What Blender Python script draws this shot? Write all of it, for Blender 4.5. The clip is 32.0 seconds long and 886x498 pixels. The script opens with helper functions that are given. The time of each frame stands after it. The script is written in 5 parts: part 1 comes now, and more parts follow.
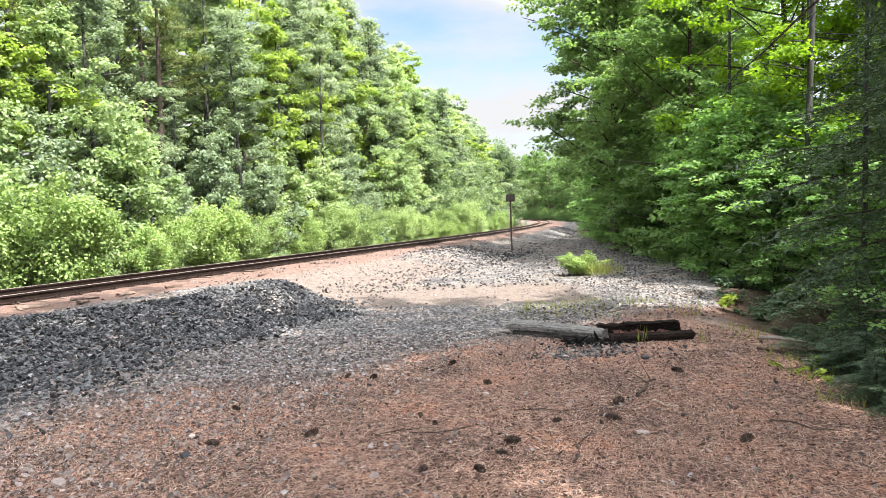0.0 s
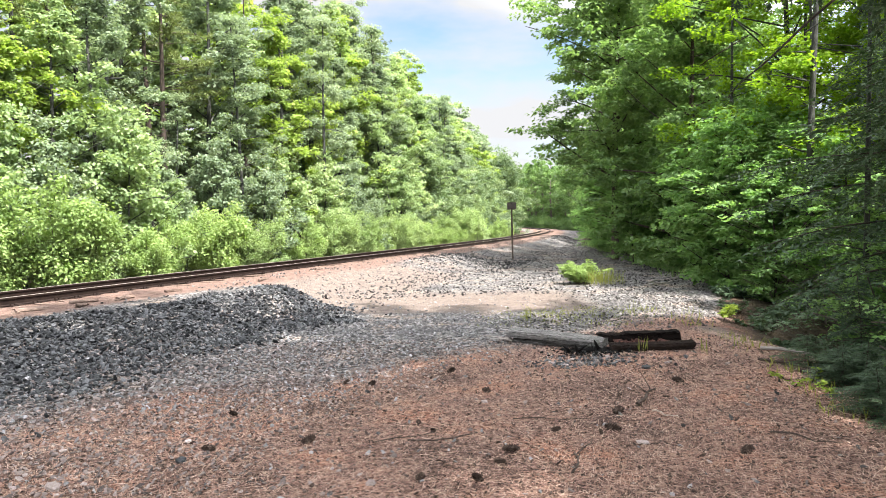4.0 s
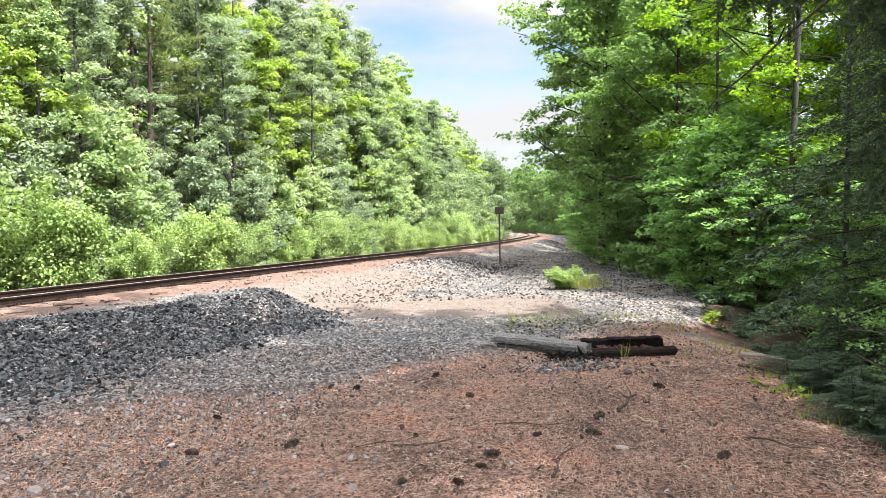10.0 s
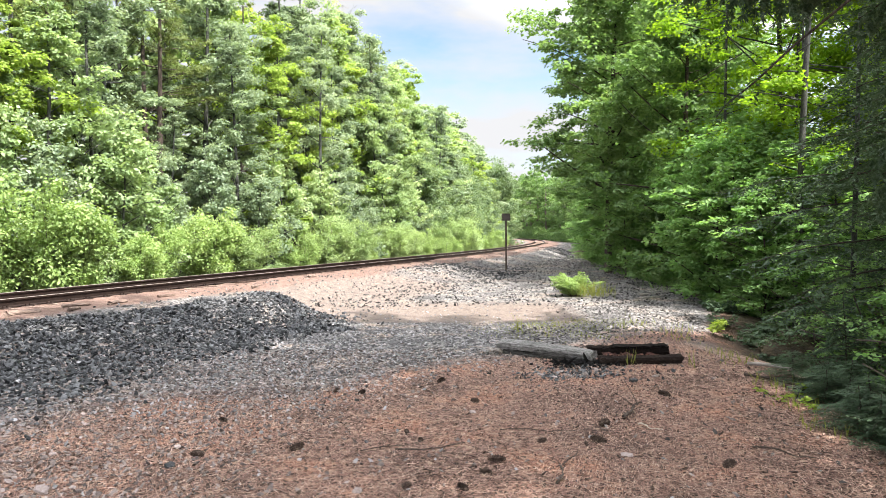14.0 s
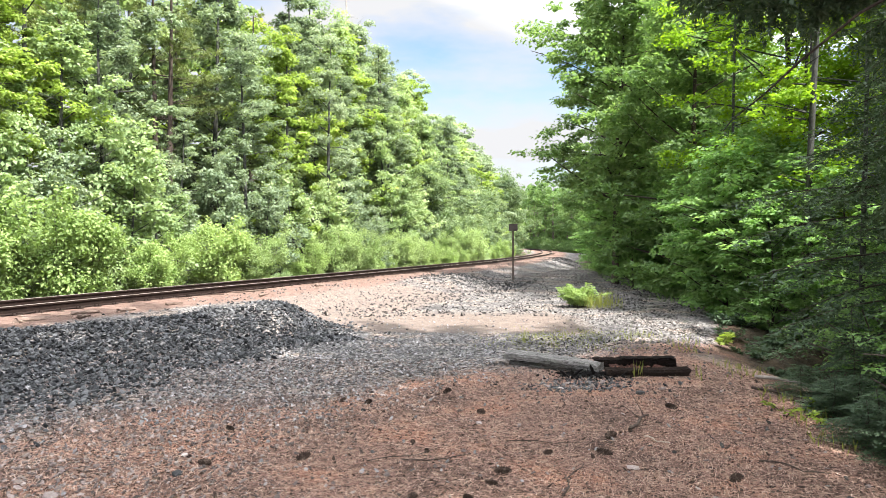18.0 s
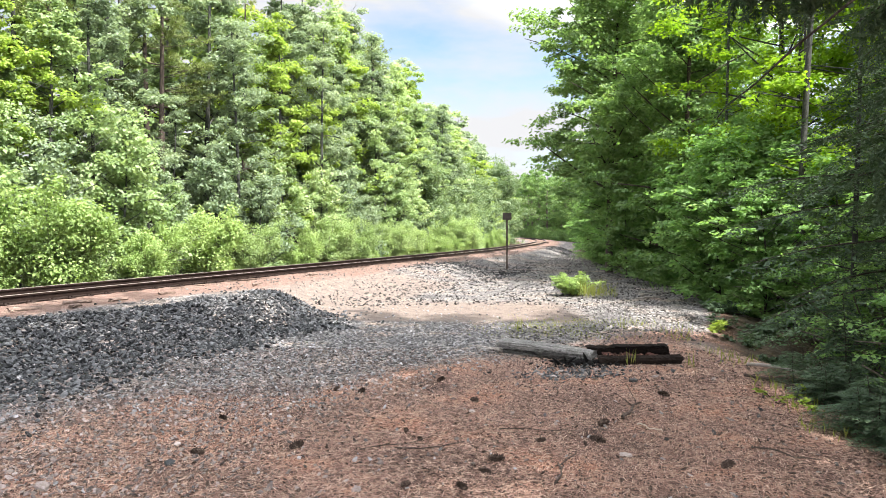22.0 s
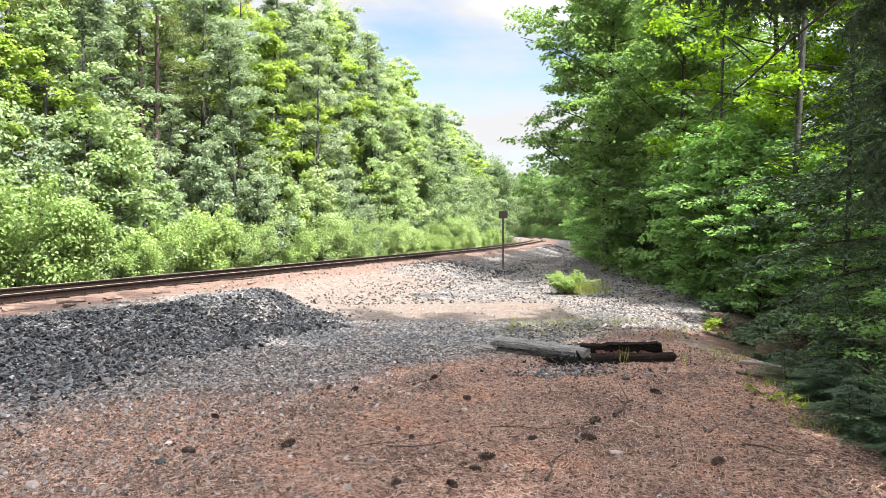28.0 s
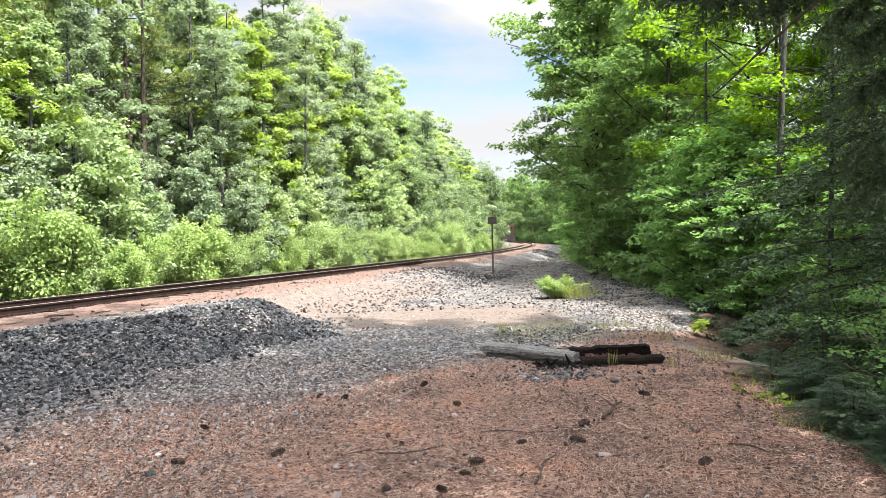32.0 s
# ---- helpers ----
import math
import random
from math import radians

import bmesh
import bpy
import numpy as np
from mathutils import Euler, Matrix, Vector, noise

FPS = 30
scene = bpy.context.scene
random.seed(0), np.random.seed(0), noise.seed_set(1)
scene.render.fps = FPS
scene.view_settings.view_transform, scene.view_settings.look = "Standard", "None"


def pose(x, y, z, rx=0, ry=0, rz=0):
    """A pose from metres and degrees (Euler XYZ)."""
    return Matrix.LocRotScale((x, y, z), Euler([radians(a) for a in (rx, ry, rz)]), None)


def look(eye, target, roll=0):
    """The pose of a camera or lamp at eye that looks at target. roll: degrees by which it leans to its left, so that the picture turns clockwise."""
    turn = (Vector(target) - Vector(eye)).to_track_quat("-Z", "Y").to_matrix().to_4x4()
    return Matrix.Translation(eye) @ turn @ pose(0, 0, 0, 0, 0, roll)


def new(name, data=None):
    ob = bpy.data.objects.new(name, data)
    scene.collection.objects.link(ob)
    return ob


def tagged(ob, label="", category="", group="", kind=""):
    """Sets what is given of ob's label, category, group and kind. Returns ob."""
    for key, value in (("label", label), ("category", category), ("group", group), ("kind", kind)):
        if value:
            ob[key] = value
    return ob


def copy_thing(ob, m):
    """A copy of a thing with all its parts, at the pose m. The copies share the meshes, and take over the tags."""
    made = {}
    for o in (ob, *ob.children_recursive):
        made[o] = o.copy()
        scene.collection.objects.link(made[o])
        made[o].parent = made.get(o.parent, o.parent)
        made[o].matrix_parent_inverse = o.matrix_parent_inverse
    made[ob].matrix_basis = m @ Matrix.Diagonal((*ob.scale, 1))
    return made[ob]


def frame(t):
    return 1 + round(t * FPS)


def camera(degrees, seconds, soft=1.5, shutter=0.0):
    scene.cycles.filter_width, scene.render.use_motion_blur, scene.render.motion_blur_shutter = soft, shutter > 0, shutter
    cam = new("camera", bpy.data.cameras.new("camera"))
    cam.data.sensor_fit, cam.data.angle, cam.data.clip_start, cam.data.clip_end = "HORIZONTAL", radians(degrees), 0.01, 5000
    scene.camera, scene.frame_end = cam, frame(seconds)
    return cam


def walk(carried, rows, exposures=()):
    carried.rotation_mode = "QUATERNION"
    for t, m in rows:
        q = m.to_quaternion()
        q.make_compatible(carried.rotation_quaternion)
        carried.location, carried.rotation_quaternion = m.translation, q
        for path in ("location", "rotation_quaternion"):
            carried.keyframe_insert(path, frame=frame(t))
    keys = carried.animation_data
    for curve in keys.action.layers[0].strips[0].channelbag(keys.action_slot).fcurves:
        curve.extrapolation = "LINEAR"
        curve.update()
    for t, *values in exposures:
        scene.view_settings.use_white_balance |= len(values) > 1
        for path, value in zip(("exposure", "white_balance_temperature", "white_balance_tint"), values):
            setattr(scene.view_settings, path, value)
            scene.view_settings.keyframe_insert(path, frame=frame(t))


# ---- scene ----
cam = camera(66.0, 32.0, soft=0.9)
PATH = [
    (0, (-0.085, 0.107, 2.105), (-0.114, 2.104, 2.007), -2.1),
    (0.5, (-0.079, 0.113, 2.101), (-0.112, 2.11, 2.008), -2.1),
    (1, (-0.08, 0.118, 2.102), (-0.118, 2.116, 2.016), -2.1),
    (1.5, (-0.085, 0.104, 2.108), (-0.126, 2.102, 2.033), -2.0),
    (2, (-0.086, 0.081, 2.119), (-0.127, 2.079, 2.051), -1.9),
    (2.5, (-0.089, 0.088, 2.119), (-0.126, 2.086, 2.051), -1.8),
    (3, (-0.079, 0.115, 2.113), (-0.112, 2.113, 2.037), -1.6),
    (3.5, (-0.08, 0.144, 2.089), (-0.11, 2.142, 2.006), -1.5),
    (5.5, (-0.065, 0.082, 2.126), (-0.1, 2.082, 2.096), -1.4),
    (6, (-0.064, 0.059, 2.131), (-0.089, 2.058, 2.104), -1.3),
    (6.5, (-0.058, 0.061, 2.13), (-0.074, 2.061, 2.097), -1.1),
    (7, (-0.06, 0.063, 2.125), (-0.069, 2.062, 2.083), -0.9),
    (7.5, (-0.056, 0.065, 2.124), (-0.062, 2.064, 2.072), -0.8),
    (8, (-0.042, 0.062, 2.129), (-0.045, 2.061, 2.074), -0.8),
    (8.5, (-0.04, 0.059, 2.131), (-0.038, 2.058, 2.075), -0.8),
    (9, (-0.036, 0.052, 2.132), (-0.031, 2.051, 2.075), -0.9),
    (9.5, (-0.031, 0.055, 2.137), (-0.026, 2.054, 2.075), -1.0),
    (10, (-0.032, 0.064, 2.128), (-0.029, 2.063, 2.061), -1.0),
    (10.5, (-0.032, 0.076, 2.128), (-0.033, 2.075, 2.053), -1.0),
    (11, (-0.025, 0.078, 2.127), (-0.031, 2.076, 2.05), -1.0),
    (11.5, (-0.028, 0.061, 2.123), (-0.038, 2.06, 2.047), -0.9),
    (12, (-0.03, 0.036, 2.127), (-0.043, 2.035, 2.056), -0.9),
    (12.5, (-0.04, 0.011, 2.134), (-0.054, 2.01, 2.069), -0.7),
    (13, (-0.042, 0.02, 2.133), (-0.055, 2.019, 2.073), -0.6),
    (13.5, (-0.039, 0.038, 2.127), (-0.052, 2.037, 2.071), -0.5),
    (14, (-0.038, 0.043, 2.118), (-0.053, 2.042, 2.069), -0.4),
    (14.5, (-0.054, 0.024, 2.116), (-0.076, 2.023, 2.076), -0.4),
    (16.5, (-0.03, -0.011, 2.14), (-0.061, 1.989, 2.119), -0.6),
    (17, (-0.027, -0.013, 2.143), (-0.059, 1.987, 2.126), -0.5),
    (17.5, (-0.034, -0.004, 2.14), (-0.067, 1.996, 2.125), -0.2),
    (18, (-0.044, 0.006, 2.135), (-0.079, 2.005, 2.114), -0.0),
    (18.5, (-0.056, -0.001, 2.138), (-0.091, 1.999, 2.108), 0.2),
    (19, (-0.048, 0.016, 2.119), (-0.081, 2.015, 2.079), 0.3),
    (19.5, (-0.039, 0.016, 2.127), (-0.069, 2.015, 2.078), 0.2),
    (20, (-0.036, 0.021, 2.124), (-0.062, 2.02, 2.067), 0.1),
    (20.5, (-0.036, 0.022, 2.119), (-0.06, 2.021, 2.059), 0.0),
    (21, (-0.026, 0.019, 2.125), (-0.049, 2.018, 2.065), -0.1),
    (21.5, (-0.028, 0.03, 2.119), (-0.049, 2.029, 2.061), -0.1),
    (22, (-0.031, 0.03, 2.127), (-0.049, 2.029, 2.074), -0.1),
    (22.5, (-0.028, 0.014, 2.135), (-0.042, 2.014, 2.086), -0.0),
    (23, (-0.027, 0.007, 2.123), (-0.031, 2.007, 2.081), 0.0),
    (23.5, (-0.015, 0.008, 2.119), (-0.009, 2.008, 2.082), 0.0),
    (24, (-0.025, 0.006, 2.115), (-0.009, 2.006, 2.079), -0.0),
    (24.5, (-0.036, 0.025, 2.103), (-0.014, 2.025, 2.068), -0.1),
    (25, (-0.044, 0.034, 2.106), (-0.022, 2.034, 2.073), -0.2),
    (25.5, (-0.034, 0.037, 2.107), (-0.016, 2.037, 2.076), -0.2),
    (27.5, (-0.018, 0.041, 2.141), (-0.028, 2.04, 2.09), -0.2),
    (28, (0.031, 0.022, 2.125), (0.021, 2.021, 2.068), -0.2),
    (28.5, (0.061, -0.007, 2.118), (0.058, 1.992, 2.059), -0.3),
    (29, (0.049, -0.029, 2.134), (0.057, 1.97, 2.076), -0.4),
    (29.5, (0.051, -0.023, 2.138), (0.064, 1.976, 2.084), -0.6),
    (30, (0.047, -0.033, 2.142), (0.059, 1.966, 2.09), -0.8),
    (30.5, (0.051, -0.032, 2.144), (0.058, 1.967, 2.093), -0.9),
    (31, (0.058, -0.023, 2.138), (0.063, 1.977, 2.087), -1.0),
    (31.5, (0.066, -0.027, 2.138), (0.075, 1.973, 2.09), -1.1),
    (32, (0.072, -0.021, 2.124), (0.09, 1.979, 2.086), -1.2),
]
walk(cam, [(t, look(eye, target, roll)) for t, eye, target, roll in PATH])

# ---- world, sun ----
SUN_ELEV, SUN_AZ = 60.0, 125.0      # degrees; azimuth clockwise from +y
world = bpy.data.worlds.new("world")
scene.world = world
world.use_nodes = True
wn, wl = world.node_tree.nodes, world.node_tree.links
wn.clear()
sky = wn.new("ShaderNodeTexSky")
sky.sky_type, sky.sun_disc = "NISHITA", False
sky.sun_elevation, sky.sun_rotation = radians(SUN_ELEV), radians(SUN_AZ)
sky_gain = wn.new("ShaderNodeBackground")
sky_gain.inputs["Strength"].default_value = 0.066
cloud_bg = wn.new("ShaderNodeBackground")
cloud_bg.inputs["Color"].default_value = (0.97, 0.975, 1.0, 1)
coord = wn.new("ShaderNodeTexCoord")
stretch = wn.new("ShaderNodeMapping")
stretch.inputs["Scale"].default_value = (1.6, 1.6, 5.0)
stretch.inputs["Location"].default_value = (0.35, 0.1, 0.27)
puff = wn.new("ShaderNodeTexNoise")
puff.inputs["Scale"].default_value, puff.inputs["Detail"].default_value = 2.2, 7.0
toward = wn.new("ShaderNodeVectorMath")
toward.operation = "DOT_PRODUCT"
toward.inputs[1].default_value = (math.sin(radians(SUN_AZ)) * math.cos(radians(SUN_ELEV)), math.cos(radians(SUN_AZ)) * math.cos(radians(SUN_ELEV)), math.sin(radians(SUN_ELEV)))
haze = wn.new("ShaderNodeMapRange")
haze.inputs["From Min"].default_value, haze.inputs["From Max"].default_value = 0.0, 1.0
haze.inputs["To Min"].default_value, haze.inputs["To Max"].default_value = 0.235, 2.15
wl.new(coord.outputs["Generated"], toward.inputs[0])
wl.new(toward.outputs["Value"], haze.inputs["Value"])
wl.new(haze.outputs["Result"], cloud_bg.inputs["Strength"])
cover = wn.new("ShaderNodeMapRange")
cover.inputs["From Min"].default_value, cover.inputs["From Max"].default_value = 0.32, 0.52
blend = wn.new("ShaderNodeMixShader")
wout = wn.new("ShaderNodeOutputWorld")
wl.new(coord.outputs["Generated"], stretch.inputs["Vector"])
wl.new(stretch.outputs["Vector"], puff.inputs["Vector"])
wl.new(puff.outputs["Fac"], cover.inputs["Value"])
wl.new(cover.outputs["Result"], blend.inputs["Fac"])
wl.new(sky.outputs["Color"], sky_gain.inputs["Color"])
wl.new(sky_gain.outputs[0], blend.inputs[1])
wl.new(cloud_bg.outputs[0], blend.inputs[2])
wl.new(blend.outputs[0], wout.inputs["Surface"])

sun_data = bpy.data.lights.new("sun", "SUN")
sun_data.energy, sun_data.angle, sun_data.color = 4.6, radians(0.53), (1.0, 0.95, 0.86)
sun = new("sun", sun_data)
_e, _a = radians(SUN_ELEV), radians(SUN_AZ)
sun_dir = Vector((math.sin(_a) * math.cos(_e), math.cos(_a) * math.cos(_e), math.sin(_e)))
sun.matrix_world = look(sun_dir * 60, (0, 0, 0))
scene.view_settings.exposure = 2.0


# ---- materials ----
def mat(name):
    m = bpy.data.materials.new(name)
    m.use_nodes = True
    nt = m.node_tree
    return m, nt.nodes, nt.links, nt.nodes["Principled BSDF"]


def ramp(nodes, stops):
    r = nodes.new("ShaderNodeValToRGB")
    el = r.color_ramp.elements
    while len(el) < len(stops):
        el.new(0.5)
    for e, (p, c) in zip(el, stops):
        e.position, e.color = p, (*c, 1)
    return r


def noise_node(nodes, links, scale, detail=5.0, vec=None, rough=0.6):
    n = nodes.new("ShaderNodeTexNoise")
    n.inputs["Scale"].default_value, n.inputs["Detail"].default_value = scale, detail
    n.inputs["Roughness"].default_value = rough
    if vec is not None:
        links.new(vec, n.inputs["Vector"])
    return n


def mixc(nodes, links, fac, a, b, mode="MIX"):
    m = nodes.new("ShaderNodeMix")
    m.data_type, m.blend_type = "RGBA", mode
    for sock, v in ((m.inputs[0], fac), (m.inputs[6], a), (m.inputs[7], b)):
        if isinstance(v, (int, float)):
            sock.default_value = v
        elif isinstance(v, tuple):
            sock.default_value = (*v, 1)
        else:
            links.new(v, sock)
    return m.outputs[2]


def add_bump(nodes, links, bsdf, height, strength=0.4, dist=0.02):
    b = nodes.new("ShaderNodeBump")
    b.inputs["Strength"].default_value, b.inputs["Distance"].default_value = strength, dist
    links.new(height, b.inputs["Height"])
    links.new(b.outputs[0], bsdf.inputs["Normal"])


def leaf_mat(name, dark, mid, light, glow=0.42, rough=0.58, trans=None):
    """Leaves: colour varies leaf by leaf and tree by tree; light passes through the blade."""
    m, n, l, p = mat(name)
    geo = n.new("ShaderNodeNewGeometry")
    obj = n.new("ShaderNodeObjectInfo")
    tc = n.new("ShaderNodeTexCoord")
    patch = noise_node(n, l, 0.55, 2.0, tc.outputs["Object"])
    s = n.new("ShaderNodeMath")
    s.operation = "MULTIPLY_ADD"
    l.new(patch.outputs["Fac"], s.inputs[0])
    s.inputs[1].default_value = 1.2
    one = n.new("ShaderNodeMath")
    one.operation = "MULTIPLY_ADD"
    one.inputs[1].default_value, one.inputs[2].default_value = 0.65, 0.02
    l.new(geo.outputs["Random Per Island"], one.inputs[0])
    l.new(one.outputs[0], s.inputs[2])
    h = n.new("ShaderNodeMath")
    h.operation = "MULTIPLY_ADD"
    l.new(obj.outputs["Random"], h.inputs[0])
    h.inputs[1].default_value = 0.55
    l.new(s.outputs[0], h.inputs[2])
    k = n.new("ShaderNodeMath")
    k.operation = "MULTIPLY"
    l.new(h.outputs[0], k.inputs[0])
    k.inputs[1].default_value = 0.42
    r = ramp(n, [(0.1, dark), (0.5, mid), (0.95, light)])
    l.new(k.outputs[0], r.inputs[0])
    l.new(r.outputs[0], p.inputs["Base Color"])
    p.inputs["Roughness"].default_value = rough
    p.inputs["Specular IOR Level"].default_value = 0.22
    t = n.new("ShaderNodeBsdfTranslucent")
    warm = mixc(n, l, 1.0, r.outputs[0], trans or (1.3, 1.35, 0.6), "MULTIPLY")
    l.new(warm, t.inputs["Color"])
    mx = n.new("ShaderNodeMixShader")
    mx.inputs[0].default_value = glow
    l.new(p.outputs[0], mx.inputs[1])
    l.new(t.outputs[0], mx.inputs[2])
    l.new(mx.outputs[0], n["Material Output"].inputs["Surface"])
    return m


def rough_mat(name, stops, scale, rough=0.9, bump=0.5, dist=0.02, stretch_to=None, fine=6.0, rand=0.0):
    m, n, l, p = mat(name)
    tc = n.new("ShaderNodeTexCoord")
    vec = tc.outputs["Object"]
    if stretch_to:
        mp = n.new("ShaderNodeMapping")
        mp.inputs["Scale"].default_value = stretch_to
        l.new(vec, mp.inputs["Vector"])
        vec = mp.outputs["Vector"]
    a = noise_node(n, l, scale, 6.0, vec)
    b = noise_node(n, l, scale * fine, 4.0, vec)
    mean = n.new("ShaderNodeMath")
    mean.operation = "MULTIPLY_ADD"
    l.new(b.outputs["Fac"], mean.inputs[0])
    mean.inputs[1].default_value = 0.5
    half = n.new("ShaderNodeMath")
    half.operation = "MULTIPLY"
    l.new(a.outputs["Fac"], half.inputs[0])
    half.inputs[1].default_value = 0.5
    l.new(half.outputs[0], mean.inputs[2])
    fac = mean.outputs[0]
    if rand:
        geo, ob = n.new("ShaderNodeNewGeometry"), n.new("ShaderNodeObjectInfo")
        q1 = n.new("ShaderNodeMath")
        q1.operation = "ADD"
        l.new(geo.outputs["Random Per Island"], q1.inputs[0])
        l.new(ob.outputs["Random"], q1.inputs[1])
        q2 = n.new("ShaderNodeMath")
        q2.operation = "MULTIPLY_ADD"
        l.new(q1.outputs[0], q2.inputs[0])
        q2.inputs[1].default_value = rand
        l.new(fac, q2.inputs[2])
        q3 = n.new("ShaderNodeMath")
        q3.operation = "SUBTRACT"
        l.new(q2.outputs[0], q3.inputs[0])
        q3.inputs[1].default_value = rand
        fac = q3.outputs[0]
    r = ramp(n, stops)
    l.new(fac, r.inputs[0])
    l.new(r.outputs[0], p.inputs["Base Color"])
    p.inputs["Roughness"].default_value = rough
    p.inputs["Specular IOR Level"].default_value = 0.15
    add_bump(n, l, p, fac, bump, dist)
    return m


def ground_material():
    m, n, l, p = mat("ground_mix")
    tc = n.new("ShaderNodeTexCoord")
    vec = tc.outputs["Object"]
    zone = n.new("ShaderNodeAttribute")
    zone.attribute_name = "zones"
    sep = n.new("ShaderNodeSeparateColor")
    l.new(zone.outputs["Color"], sep.inputs[0])
    # fallen pine needles: thin streaks in several directions
    streaks = []
    for k, ang in enumerate((15, 62, 108, 160)):
        turn = n.new("ShaderNodeMapping")
        turn.inputs["Rotation"].default_value = (0, 0, radians(ang))
        l.new(vec, turn.inputs["Vector"])
        mp = n.new("ShaderNodeMapping")
        mp.inputs["Scale"].default_value = (9, 80, 9)
        l.new(turn.outputs["Vector"], mp.inputs["Vector"])
        streaks.append(noise_node(n, l, 1.0, 3.0, mp.outputs["Vector"]).outputs["Fac"])
    hi = streaks[0]
    for s in streaks[1:]:
        mx = n.new("ShaderNodeMath")
        mx.operation = "MAXIMUM"
        l.new(hi, mx.inputs[0])
        l.new(s, mx.inputs[1])
        hi = mx.outputs[0]
    needle = ramp(n, [(0.50, (0.012, 0.0075, 0.0065)), (0.61, (0.25, 0.143, 0.111)), (0.76, (0.56, 0.415, 0.335))])
    l.new(hi, needle.inputs[0])
    big = noise_node(n, l, 0.9, 5.0, vec)
    tone = ramp(n, [(0.3, (0.42, 0.42, 0.44)), (0.52, (1.0, 1.0, 1.0)), (0.72, (1.45, 1.16, 0.95))])
    l.new(big.outputs["Fac"], tone.inputs[0])
    needle_c = mixc(n, l, 1.0, needle.outputs[0], tone.outputs[0], "MULTIPLY")
    # crushed stone
    vor = n.new("ShaderNodeTexVoronoi")
    vor.inputs["Scale"].default_value = 24.0
    l.new(vec, vor.inputs["Vector"])
    vsep = n.new("ShaderNodeSeparateColor")
    l.new(vor.outputs["Color"], vsep.inputs[0])
    grav = ramp(n, [(0.0, (0.02, 0.02, 0.022)), (0.5, (0.105, 0.098, 0.097)), (1.0, (0.31, 0.295, 0.29))])
    l.new(vsep.outputs[0], grav.inputs[0])
    grav_c = mixc(n, l, 1.0, grav.outputs[0], tone.outputs[0], "MULTIPLY")
    # sandy dirt
    sn = noise_node(n, l, 6.0, 8.0, vec, 0.7)
    sand = ramp(n, [(0.3, (0.095, 0.072, 0.061)), (0.5, (0.15, 0.119, 0.104)), (0.72, (0.195, 0.163, 0.148))])
    l.new(sn.outputs["Fac"], sand.inputs[0])
    dust = ramp(n, [(0.3, (0.085, 0.05, 0.04)), (0.5, (0.145, 0.093, 0.076)), (0.72, (0.20, 0.145, 0.125))])
    l.new(sn.outputs["Fac"], dust.inputs[0])
    edge = noise_node(n, l, 7.0, 6.0, vec, 0.75)

    def gate(sock):
        a = n.new("ShaderNodeMath")
        a.operation = "ADD"
        l.new(sock, a.inputs[0])
        l.new(edge.outputs["Fac"], a.inputs[1])
        g = n.new("ShaderNodeMapRange")
        g.inputs["From Min"].default_value, g.inputs["From Max"].default_value = 0.85, 1.15
        l.new(a.outputs[0], g.inputs["Value"])
        return g.outputs["Result"]

    c = mixc(n, l, gate(sep.outputs[0]), needle_c, grav_c)
    c = mixc(n, l, gate(sep.outputs[1]), c, sand.outputs[0])
    c = mixc(n, l, gate(sep.outputs[2]), c, dust.outputs[0])
    humus = ramp(n, [(0.35, (0.018, 0.014, 0.009)), (0.55, (0.05, 0.038, 0.024)), (0.72, (0.11, 0.08, 0.05))])
    l.new(sn.outputs["Fac"], humus.inputs[0])
    c = mixc(n, l, zone.outputs["Alpha"], c, humus.outputs[0])
    l.new(c, p.inputs["Base Color"])
    p.inputs["Roughness"].default_value = 0.95
    p.inputs["Specular IOR Level"].default_value = 0.2
    hsum = n.new("ShaderNodeMath")
    hsum.operation = "ADD"
    l.new(hi, hsum.inputs[0])
    l.new(vor.outputs["Distance"], hsum.inputs[1])
    add_bump(n, l, p, hsum.outputs[0], 0.9, 0.045)
    return m


M_GROUND = ground_material()
M_STONE = rough_mat("ballast_stone", [(0.15, (0.004, 0.0043, 0.005)), (0.5, (0.017, 0.0178, 0.020)), (0.88, (0.15, 0.154, 0.162))], 14, 0.62, 0.3, 0.01, rand=0.36)
M_GRAVEL = rough_mat("gravel_stone", [(0.15, (0.038, 0.038, 0.041)), (0.5, (0.255, 0.25, 0.258)), (0.85, (0.66, 0.65, 0.66))], 14, 0.85, 0.3, 0.01, rand=0.34)
M_MIDSTONE = rough_mat("road_stone", [(0.15, (0.012, 0.0115, 0.0115)), (0.5, (0.072, 0.067, 0.065)), (0.85, (0.30, 0.285, 0.275))], 14, 0.85, 0.3, 0.01, rand=0.36)
M_DUSTY = rough_mat("dusty_stone", [(0.15, (0.055, 0.046, 0.043)), (0.5, (0.225, 0.185, 0.173)), (0.85, (0.56, 0.49, 0.47))], 14, 0.9, 0.3, 0.01, rand=0.36)
# Dark grey copy of the bark, with shade put into its colour.
M_SHADEBARK = rough_mat("shaded_grey_bark", [(0.3, (0.02, 0.021, 0.019)), (0.5, (0.046, 0.047, 0.043)), (0.7, (0.10, 0.101, 0.094))], 3, 0.95, 0.9, 0.03, (3, 3, 0.7))
M_BARK = rough_mat("bark", [(0.3, (0.05, 0.04, 0.034)), (0.5, (0.13, 0.105, 0.09)), (0.7, (0.26, 0.225, 0.20))], 3, 0.95, 0.9, 0.03, (3, 3, 0.7))
M_PINEBARK = rough_mat("pine_bark", [(0.3, (0.016, 0.013, 0.011)), (0.5, (0.048, 0.037, 0.031)), (0.7, (0.11, 0.088, 0.075))], 3, 0.95, 0.9, 0.03, (3, 3, 0.7))
